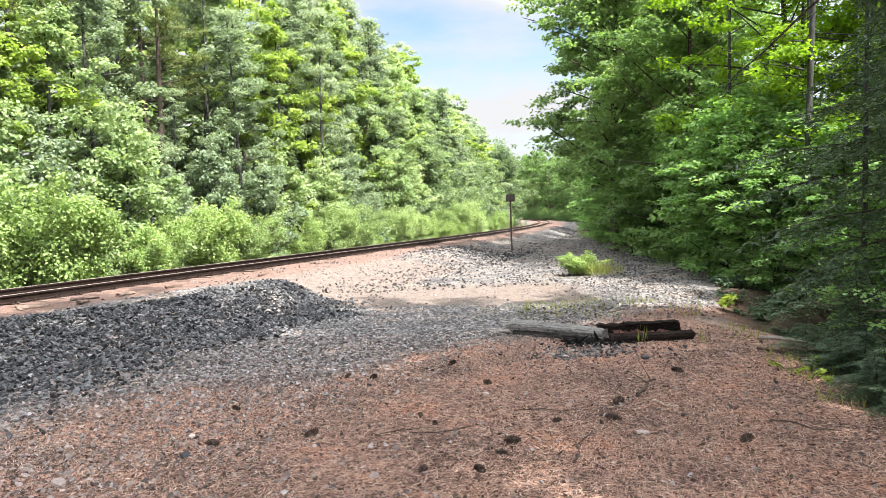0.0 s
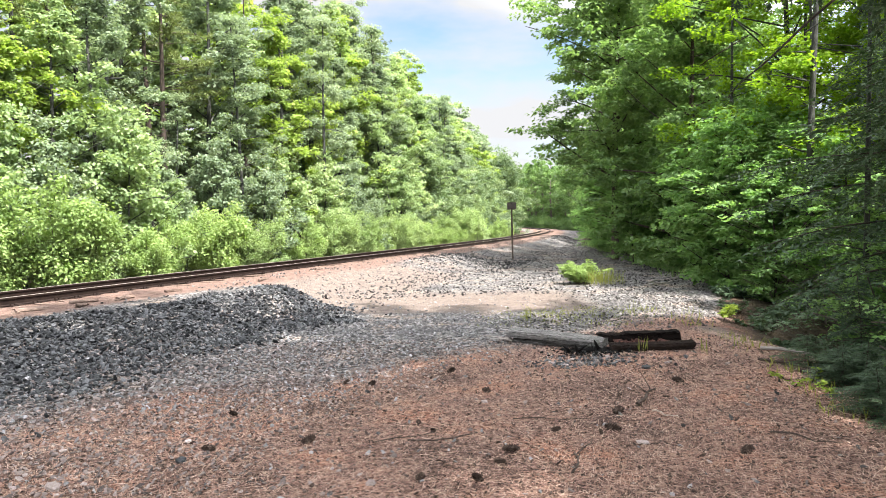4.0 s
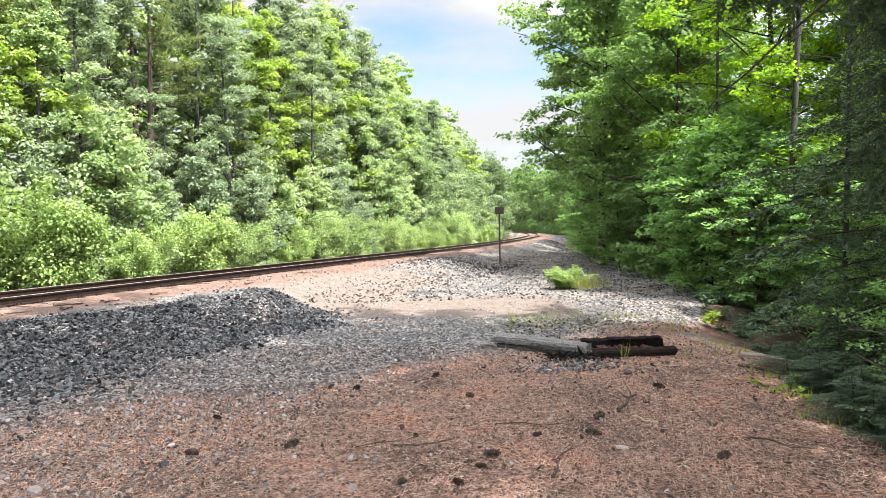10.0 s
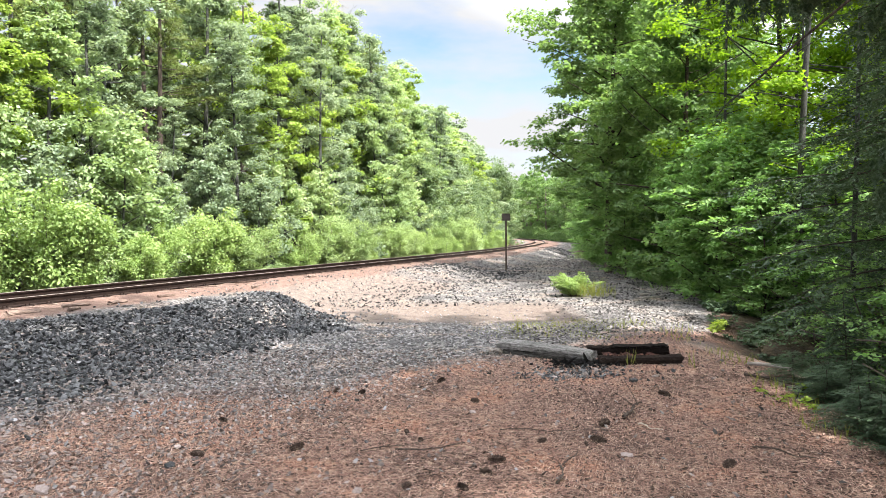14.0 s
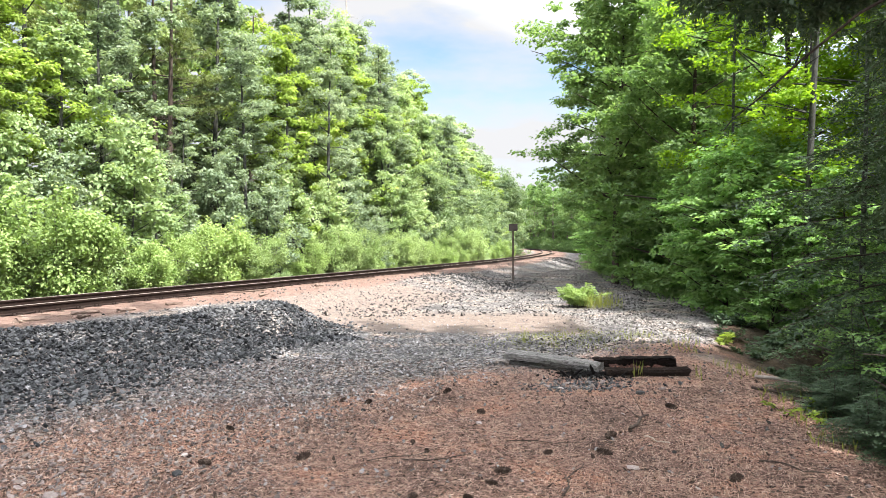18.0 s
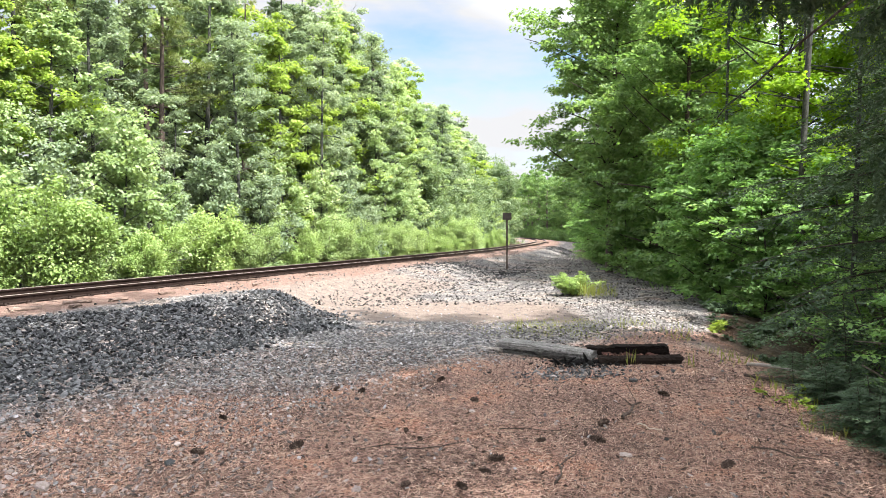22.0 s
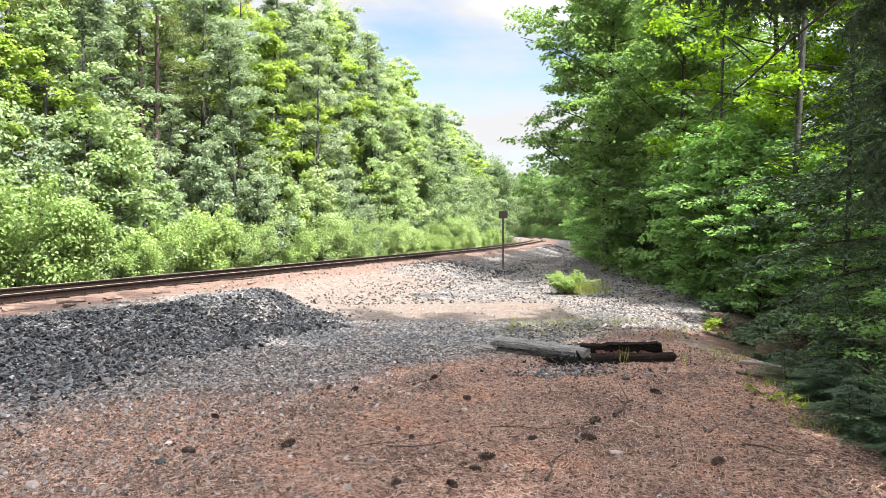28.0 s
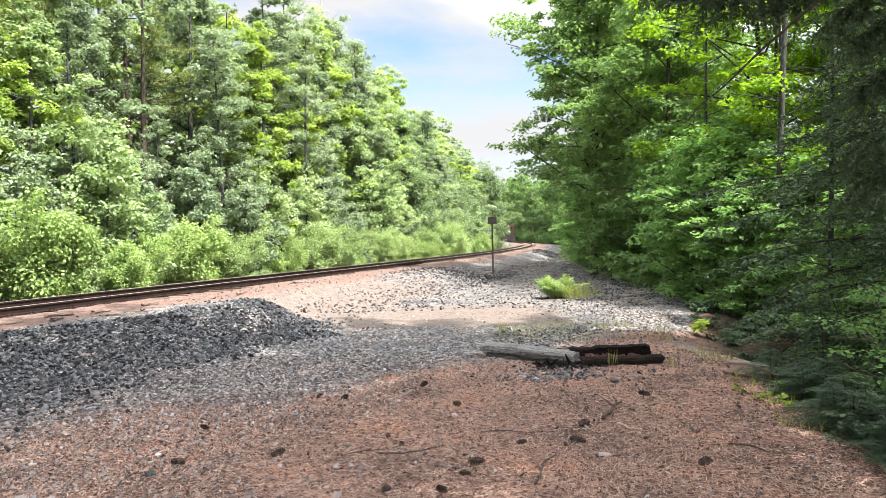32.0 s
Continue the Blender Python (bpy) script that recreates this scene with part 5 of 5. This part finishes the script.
def build_old_tie():
    rng = np.random.default_rng(4)
    ob = thing("old_tie", "broken rotten railway tie, weathered grey with red decay", "timber", pose(2.12, 10.95, 0.0, 0, 0, -3))
    turned = pose(-0.54, 0.30, 0, 0, 0, -30)
    for name, lo, hi, nx, rag, taper, sag, m, lab, at in (
            ("grey_slab", (-0.84, -0.19, 0.15), (0.80, 0.16, 0.265), 30, 0.009, 0.10, 0.05, M_GREYWOOD, "weathered grey split wood", turned),
            ("lower_slab", (-0.76, -0.15, 0.0), (0.74, 0.14, 0.135), 30, 0.010, 0.05, 0.03, M_GREYDARK, "shaded dark grey underside", turned),
            ("loose_plank", (-0.1, -0.21, 0.10), (0.86, -0.155, 0.19), 20, 0.012, 0.3, 0.06, M_GREYDARK, "split dark plank", turned),
            ("charred_core", (-0.34, -0.34, 0.0), (0.42, -0.16, 0.10), 22, 0.03, 0.1, 0.0, M_CHAR, "charred black middle", None),
            ("rotten_beam", (0.14, 0.26, 0.02), (1.42, 0.44, 0.20), 34, 0.010, 0.0, -0.02, M_ROT, "dark red rotten beam", None),
            ("split_board", (0.55, 0.25, 0.205), (1.40, 0.42, 0.245), 22, 0.009, 0.0, -0.02, M_ROT, "ragged black split board", None),
            ("split_board", (0.10, 0.30, 0.205), (0.75, 0.40, 0.225), 16, 0.012, 0.0, 0.0, M_BROWNROT, "ragged dark split board", None),
            ("rotten_beam", (0.20, -0.36, 0.05), (1.46, -0.25, 0.165), 30, 0.006, 0.0, -0.03, M_BROWNROT, "brown rotten beam", None),
            ("decayed_core", (0.42, -0.16, 0.0), (1.20, 0.24, 0.135), 26, 0.04, 0.1, 0.0, M_REDROT, "crumbling orange-red rotten wood", None)):
        v, f = rough_beam(rng, lo, hi, nx, rag, taper, sag)
        put_part(name, np_mesh(name, v, f, m), ob, lab, at)
    for k in range(24):
        b0 = np.array([rng.uniform(-0.45, 0.55), rng.uniform(-0.42, -0.18), rng.uniform(0.0, 0.10)])
        w = np.array([rng.normal(0, 0.8), rng.normal(-0.2, 0.4), rng.uniform(-0.1, 0.7)])
        v, f = tube(limb(rng, b0, w / np.linalg.norm(w), rng.uniform(0.10, 0.26), 0.1, 0.1, 4), np.array([0.026, 0.022, 0.014, 0.002]) * rng.uniform(0.6, 1.4), 4)
        put_part("charred_splinter", np_mesh("charred_splinter", v, f, M_CHAR), ob, "jagged black burnt splinter")
    pts = []
    for k in range(9):
        b0 = np.array([-1.29 + rng.normal(0, 0.05), 0.74 + rng.normal(0.0, 0.08), 0.05])
        pts.append(tube(limb(rng, b0, np.array([-0.5 + rng.normal(0, 0.5), rng.normal(0, 0.5), 0.7]), rng.uniform(0.2, 0.36), 0.4), np.linspace(0.02, 0.004, 6), 4))
    v, f = join(pts)
    put_part("splintered_end", np_mesh("splintered_end", v, f, M_DEAD), ob, "grey splinters at the broken end")


build_old_tie()


# ---- litter: cones, stones, sticks ----
def build_litter():
    rng = np.random.default_rng(77)
    # one cone: spiral of scales round a spindle
    def cone_mesh(seed):
        r = np.random.default_rng(seed)
        P, N, A, L = [], [], [], []
        n = 74
        for k in range(n):
            t = k / n
            a = k * 2.39996
            rad = 0.030 * math.sin(math.pi * (0.14 + 0.80 * t)) ** 0.8 + 0.004
            x = (t - 0.5) * 0.145
            o = np.array([0, math.cos(a), math.sin(a)])
            P.append(np.array([x, 0, 0]) + o * rad * 0.75)
            A.append(o * 0.85 + np.array([0.7, 0, 0]) + r.normal(0, 0.1, 3))
            N.append(np.array([1.0, 0, 0]) - o * 0.6)
            L.append(0.036 * (0.6 + 0.5 * math.sin(math.pi * t)))
        P, N, A, L = map(np.array, (P, N, A, L))
        v, f = blades(r, P, N, A, L, L * 0.8, 0.25)
        xs = np.linspace(-0.07, 0.07, 8)
        v2, f2 = tube(np.stack([xs, 0 * xs, 0 * xs], 1), 0.021 * np.sin(np.linspace(0.25, 2.9, 8)), 7)
        v, f = join([(v, f), (v2, f2)])
        return np_mesh("pine_cone", v, f, M_CONE)

    cones = [cone_mesh(k) for k in range(3)]
    spots = ((-1.54, 6.68, 1.15), (0.4, 6.29, 1.1), (1.46, 6.86, 1.15), (2.49, 6.18, 1.1), (0.07, 5.64, 0.85), (-0.4, 5.71, 0.8), (0.28, 8.43, 1.0), (1.65, 7.43, 1.15), (0.89, 6.84, 0.8),
             (-2.45, 6.51, 1.0), (-0.33, 6.94, 0.6), (-0.49, 7.2, 0.7), (-1.19, 9.0, 0.9), (-0.15, 9.63, 1.0), (-1.55, 9.12, 0.8), (0.28, 6.0, 0.8), (2.71, 8.73, 1.1), (-2.6, 7.7, 0.8))
    for k, (x, y, sc) in enumerate(spots):
        ob = new("pine_cone", cones[k % 3])
        ob.matrix_basis = Matrix.LocRotScale((x, y, gz(x, y) + 0.028 * sc), Euler((rng.uniform(0, 6), rng.normal(0, 0.15), rng.uniform(0, 6.28) if k > 3 else rng.normal(0.2, 0.25))), (sc, sc, sc))
        tagged(ob, "dark open pine cone lying on the needles", "pine cone", "fallen pine cones")
    stones = ((-2.6, 6.23, 0.15, 1), (2.53, 9.5, 0.17, 1), (-4.23, 9.65, 0.14, 1), (3.25, 10.01, 0.13, 1), (-2.45, 7.98, 0.1, 1), (-2.77, 6.82, 0.12, 0), (1.64, 6.45, 0.15, 0), (0.24, 7.94, 0.11, 0), (0.04, 6.94, 0.1, 0), (-0.67, 6.25, 0.12, 0),
              (-3.44, 5.65, 0.22, 0), (2.91, 9.72, 0.16, 0), (1.48, 9.75, 0.16, 0), (1.7, 9.8, 0.15, 0), (1.94, 9.85, 0.17, 0), (2.15, 10.1, 0.16, 0), (1.3, 9.95, 0.14, 0), (1.62, 10.1, 0.15, 0), (2.08, 5.97, 0.07, 0), (-1.0, 8.0, 0.09, 0), (0.6, 9.2, 0.08, 0), (-1.9, 7.1, 0.08, 0), (-3.9, 6.6, 0.1, 0), (3.1, 7.7, 0.07, 0))
    shapes = []
    for v, f in SHAPES[:6]:
        shapes.append([np_mesh("stone", v, f, M_DUSTY), np_mesh("stone", v, f, M_STONE)])
    for k, (x, y, sc, dark) in enumerate(stones):
        ob = new("stone", shapes[k % 6][dark])
        ob.matrix_basis = Matrix.LocRotScale((x, y, gz(x, y) + 0.12 * sc), Euler((rng.normal(0, 0.15), rng.normal(0, 0.15), rng.uniform(0, 6.28))), (sc, sc, sc * 0.8))
        tagged(ob, "dark angular stone lying on the needles" if dark else "pale grey stone half sunk in needles", "stone", "loose stones")
    for name, pts, r, m in (("forked_twig", [(1.94, 7.71), (2.06, 7.86), (2.16, 8.15), (2.29, 8.27)], 0.021, M_TWIG), ("pale_stick", [(2.02, 7.48), (2.1, 7.36), (2.22, 7.19)], 0.009, M_PALETWIG),
                            ("twig", [(-0.57, 6.65), (-0.32, 6.58), (-0.1, 6.72), (0.12, 6.79)], 0.009, M_TWIG), ("twig", [(0.86, 5.76), (0.94, 5.9), (0.98, 6.2), (1.2, 6.5)], 0.010, M_TWIG),
                            ("twig", [(2.92, 6.69), (3.1, 6.55), (3.21, 6.37), (3.4, 6.3)], 0.010, M_TWIG), ("twig", [(0.5, 7.25), (0.9, 7.2), (1.3, 7.15)], 0.006, M_TWIG), ("twig", [(-0.9, 6.6), (-0.5, 6.75), (-0.2, 7.0)], 0.006, M_TWIG),
                            ("fallen_branch", [(4.5, 10.4), (5.1, 10.0), (5.7, 9.6), (6.3, 9.5)], 0.028, M_DEAD), ("fallen_branch", [(4.15, 9.7), (4.7, 8.9), (5.3, 8.0)], 0.02, M_TWIG), ("fallen_branch", [(4.4, 9.1), (5.0, 8.4), (5.7, 7.8)], 0.024, M_TWIG), ("fallen_branch", [(5.9, 10.5), (6.7, 10.7), (7.8, 11.0)], 0.07, M_BARK), ("twig", [(6.0, 21.5), (6.4, 22.0), (7.2, 22.6)], 0.03, M_DEAD), ("twig", [(5.6, 20.6), (6.3, 20.9), (6.9, 21.9)], 0.025, M_DEAD)):
        p = np.array(pts)
        t0, t1 = np.linspace(0, 1, len(p)), np.linspace(0, 1, 12)
        xy = np.stack([np.interp(t1, t0, p[:, i]) for i in (0, 1)], 1) + rng.normal(0, 0.008, (12, 2))
        z = ground_z(xy[:, 0], xy[:, 1]) + r + 0.02 * np.abs(np.sin(t1 * 5))
        pieces = [tube(np.column_stack([xy, z]), r * np.linspace(1.0, 0.45, 12), 6)]
        if name == "forked_twig":
            for e, w in ((7, (-0.35, 0.8, 0.28)), (9, (-0.05, 0.8, 0.4))):
                b0 = np.array([*xy[e], z[e]])
                pieces.append(tube(limb(rng, b0, np.array(w), 0.5, 0.1), np.linspace(0.007, 0.003, 6), 5))
        v, f = join(pieces)
        tagged(new(name, np_mesh(name, v, f, m, True)), "dry fallen stick lying on the needle litter", "stick", "fallen sticks")
    # charcoal and ash stones before the burnt tie
    n = 300
    x, y = rng.normal(1.8, 0.42, n), rng.normal(10.0, 0.22, n)
    scatter_stones("ash_stones", rng, x, y, rng.uniform(0.03, 0.085, n), M_STONE, "grey ash and stones before the burnt tie")
    n = 160
    x, y = rng.normal(2.0, 0.28, n), rng.normal(10.5, 0.13, n)
    scatter_stones("charcoal", rng, x, y, rng.uniform(0.03, 0.09, n), M_CHAR, "black charcoal under the burnt tie")
    # dark litter, bark bits and dead leaves
    n = 8000
    x, y = rng.uniform(-5, 4.5, n), 4 + 8 * rng.random(n)
    keep = x < bank_edge(y)
    x, y = x[keep], y[keep]
    nor = np.tile([0, 0, 1.0], (len(x), 1)) + rng.normal(0, 0.35, (len(x), 3))
    v, f = blades(rng, np.stack([x, y, ground_z(x, y) + 0.012], 1), nor, rng.normal(size=(len(x), 3)), 0.02 + 0.05 * rng.random(len(x)) ** 2, rng.uniform(0.012, 0.03, len(x)), 0.25)
    tagged(new("bark_litter", np_mesh("bark_litter", v, f, M_CONE)), "dark bark flakes and dead leaves on the ground", "litter", kind="stuff")
    n = 26000
    x, y = rng.uniform(-6, 4.5, n), 4 + 8 * rng.random(n)
    keep = (x < bank_edge(y)) & (rng.random(n) < 0.035 + 0.9 * smooth(-0.6, -3.4, x + 0.5 * ripple(x, y) - 0.35 * (y - 7)))
    scatter_stones("small_stones", rng, x[keep], y[keep], 0.016 + 0.06 * rng.random(keep.sum()) ** 1.8, M_DUSTY, "small stones scattered among the needles")


build_litter()


def build_scraps():
    """Broken tie wood lying along the shoulder."""
    rng = np.random.default_rng(55)
    for s, q, ln, w, turn in ((9.9, 1.55, 0.75, 0.14, 4), (11.2, 1.5, 0.62, 0.10, -8), (12.1, 1.75, 0.6, 0.12, 12), (13.9, 1.5, 0.5, 0.08, -5), (17.5, 1.7, 0.55, 0.09, 6), (10.6, 2.1, 0.4, 0.09, 25), (21.0, 1.6, 0.5, 0.09, 3)):
        x, y, h = track_at(s, q)
        v, f = rough_beam(rng, (-ln / 2, -w / 2, 0.0), (ln / 2, w / 2, 0.07), 10, 0.012, 0.2)
        ob = new("wood_scrap", np_mesh("wood_scrap", v, f, M_TIE))
        ob.matrix_basis = pose(x, y, gz(x, y) - 0.005, 0, 0, 90 - math.degrees(h) + turn)
        tagged(ob, "splintered piece of old tie on the shoulder", "wood scrap", "broken tie wood")


build_scraps()


def build_duff():
    """Small dark crumbs of bark and cone lying among the needles."""
    rng = np.random.default_rng(63)
    n = 2600
    x, y = rng.uniform(-6, 4.6, n), 4.2 + 7.5 * rng.random(n) ** 1.1
    keep = (x < bank_edge(y) + 0.2) & (rng.random(n) < 0.35 + 0.65 * smooth(-0.2, 0.6, np.sin(x * 2.1 + 1.3 * y) + 0.6 * np.sin(y * 3.7 - x)))
    ob = scatter_stones("bark_crumbs", rng, x[keep], y[keep], 0.012 + 0.055 * rng.random(keep.sum()) ** 4, M_CONE, "dark crumbs of bark and cone among needles", 0.2)
    ob["category"] = "bark"


build_duff()


# ---- low plants ----
def grass_blades(rng, spots, count, height, spread):
    out = []
    for x, y in spots:
        n = count
        ox, oy = x + rng.normal(0, spread, n), y + rng.normal(0, spread, n)
        L = height * rng.uniform(0.4, 1.1, n)
        d = np.stack([rng.normal(0, 0.35, n), rng.normal(0, 0.35, n), np.ones(n)], 1)
        P = np.stack([ox, oy, ground_z(ox, oy)], 1) + d * (L / 2)[:, None]
        out.append(blades(rng, P, np.stack([rng.normal(size=n), rng.normal(size=n), np.zeros(n)], 1), d, L, (0.006 + 0.006 * rng.random(n)) * (1 + height), 0.1))
    return out


def frond_plant(rng, x, y, n, length, material, label, name, leaf=0.1):
    """A low plant of arching stems with paired leaflets."""
    ob = thing(name, label, "plant", pose(x, y, gz(x, y)), group="low plants in the clearing")
    stems, P, N, A, L = [], [], [], [], []
    for k in range(n):
        a = rng.uniform(0, 6.28)
        w = np.array([math.cos(a) * rng.uniform(0.3, 0.9), math.sin(a) * rng.uniform(0.3, 0.9), 1.0])
        pts = limb(rng, np.array([rng.normal(0, 0.12), rng.normal(0, 0.12), -0.03]), w / np.linalg.norm(w), length * rng.uniform(0.6, 1.1), 0.3, 0.05, 7)
        stems.append(tube(pts, np.linspace(0.008, 0.003, 7), 4))
        p = spray(rng, pts, length * 0.22, int(length * 22), leaf * 0.8, leaf)
        for lst, q in zip((P, N, A, L), p):
            lst.append(q)
    v, f = join(stems)
    put_part("stalk", np_mesh("stalk", v, f, M_TWIG), ob)
    P, N, A, L = map(np.concatenate, (P, N, A, L))
    v, f = blades(rng, P, N, A, L, L * 0.5, 0.1)
    put_part("foliage", np_mesh("foliage", v, f, material), ob)
    return ob


def build_plants():
    rng = np.random.default_rng(91)
    frond_plant(rng, 3.95, 21.8, 34, 1.2, L_SHRUB, "bright green fern-like bush in the gravel", "green_bush", 0.065)
    weeds = grass_blades(rng, ((4.4, 21.4), (4.7, 21.0), (4.2, 20.9)), 70, 0.6, 0.2)
    weeds += grass_blades(rng, ((1.36, 13.9), (3.6, 14.4)), 16, 0.4, 0.05)
    weeds += grass_blades(rng, ((1.6, 14.6), (2.0, 15.2), (2.5, 15.6), (2.2, 14.2), (2.9, 14.8), (1.4, 13.6), (3.4, 15.4), (2.8, 13.6)), 150, 0.07, 0.5)
    weeds += grass_blades(rng, ((4.09, 14.8), (4.2, 13.6), (4.5, 13.2), (4.9, 14.4)), 16, 0.28, 0.16)
    weeds += grass_blades(rng, ((2.75, 10.45), (3.6, 10.2)), 12, 0.3, 0.03)
    weeds += grass_blades(rng, [(float(bank_edge(y)) - 0.3, y) for y in (9, 10.5, 7.2, 11.6, 8.1)], 30, 0.2, 0.15)
    v, f = join(weeds)
    tagged(new("weeds", np_mesh("weeds", v, f, L_GRASS)), "sparse yellow-green weeds growing in the gravel", "grass", kind="stuff")
    tall = grass_blades(rng, [(float(bank_edge(y)) - 0.6 + rng.normal(0, 0.3), y) for y in np.arange(23, 62, 2.6)], 60, 0.6, 0.35)
    v, f = join(tall)
    tagged(new("tall_grass", np_mesh("tall_grass", v, f, L_RIGHT)), "tall green grass at the edge of the wood", "grass", kind="stuff")
    for k in range(22):
        y = rng.uniform(18, 34)
        frond_plant(rng, float(bank_edge(y)) + rng.uniform(-0.6, 0.7) + (0.6 if y < 24 else 0), y, 7, rng.uniform(0.4, 0.8), L_UNDER, "light green weed at the edge of the wood", "leafy_weed", 0.11)
    for k in range(16):
        y = rng.uniform(6.5, 20)
        frond_plant(rng, float(bank_edge(y)) + rng.uniform(0.1, 1.6), y, 8, 0.5, L_HEM, "dark green fern on the shaded bank", "fern", 0.08)
    frond_plant(rng, 5.75, 15.0, 2, 0.5, L_YELLOW, "yellow-green leafy sprig in the sun", "leafy_sprig", 0.12)
    frond_plant(rng, 4.1, 8.5, 3, 0.3, L_YELLOW, "small pale green seedling on the bank", "seedling", 0.06)
    frond_plant(rng, 4.2, 8.1, 2, 0.26, L_YELLOW, "small pale green seedling on the bank", "seedling", 0.06)


build_plants()


# ---- locomotive ----
def build_locomotive():
    ob = thing("locomotive", "shaded locomotive with orange cab and lit headlight approaching", "locomotive")
    # its space: x to its right, y ahead, z up from the rail top
    part("frame", box_bm((-1.5, -17.5, 1.0), (1.5, 0.2, 1.35), 0.04), M_BLACK, ob)
    part("hood", box_bm((-0.95, -16.8, 1.35), (0.95, -5.0, 4.3), 0.12), M_ORANGE, ob)
    part("cab", box_bm((-1.52, -5.0, 1.35), (1.52, -2.2, 4.5), 0.14), M_ORANGE, ob)
    # Black in place of orange-red: shade on the nose is put in as colour.
    part("nose", box_bm((-0.9, -2.2, 1.35), (0.9, -0.5, 2.9), 0.15), M_BLACK, ob)
    for x in (-0.95, 0.35):
        part("windscreen", box_bm((x, -2.19, 3.2), (x + 0.6, -2.15, 3.9), 0.02), M_GLASS, ob)
    for x in (-0.16, 0.16):
        part("headlight", cyl_bm(0.12, 0.08, 16, "Y", (x, -0.47, 2.55)), M_LAMP, ob, "bright white headlight")
    part("plow", box_bm((-1.4, 0.2, 0.12), (1.4, 0.45, 1.0), 0.05), M_BLACK, ob)
    part("coupler", box_bm((-0.15, 0.2, 0.75), (0.15, 0.95, 1.05), 0.05), M_BLACK, ob)
    for x in (-1.42, 1.42):
        part("handrail", box_bm((x - 0.03, -2.0, 2.3), (x + 0.03, 0.15, 2.36), 0.01), M_BLACK, ob)
        part("handrail_post", box_bm((x - 0.03, 0.08, 1.3), (x + 0.03, 0.14, 2.34), 0.01), M_BLACK, ob)
    for yc in (-3.6, -13.8):
        part("truck", box_bm((-1.25, yc - 2.0, 0.35), (1.25, yc + 2.0, 0.95), 0.06), M_BLACK, ob)
        for dy in (-1.6, 0, 1.6):
            part("wheelset", cyl_bm(0.5, 1.6, 20, "X", (0, yc + dy, 0.5)), M_RUST, ob)
    return ob


LOCO = build_locomotive()


def motions():
    rows = []
    for t in (0, 4, 8, 12, 16, 20, 24, 26, 28, 29, 30, 31, 32):
        s = 176.0 + 6.0 * (32 - t)
        x, y, h = track_at(s, -0.7525)
        # it faces back along the line, towards the clearing
        rows.append((t, pose(x, y, rail_z(s), 0, 0, 180 - math.degrees(h))))
    walk(LOCO, rows)


motions()
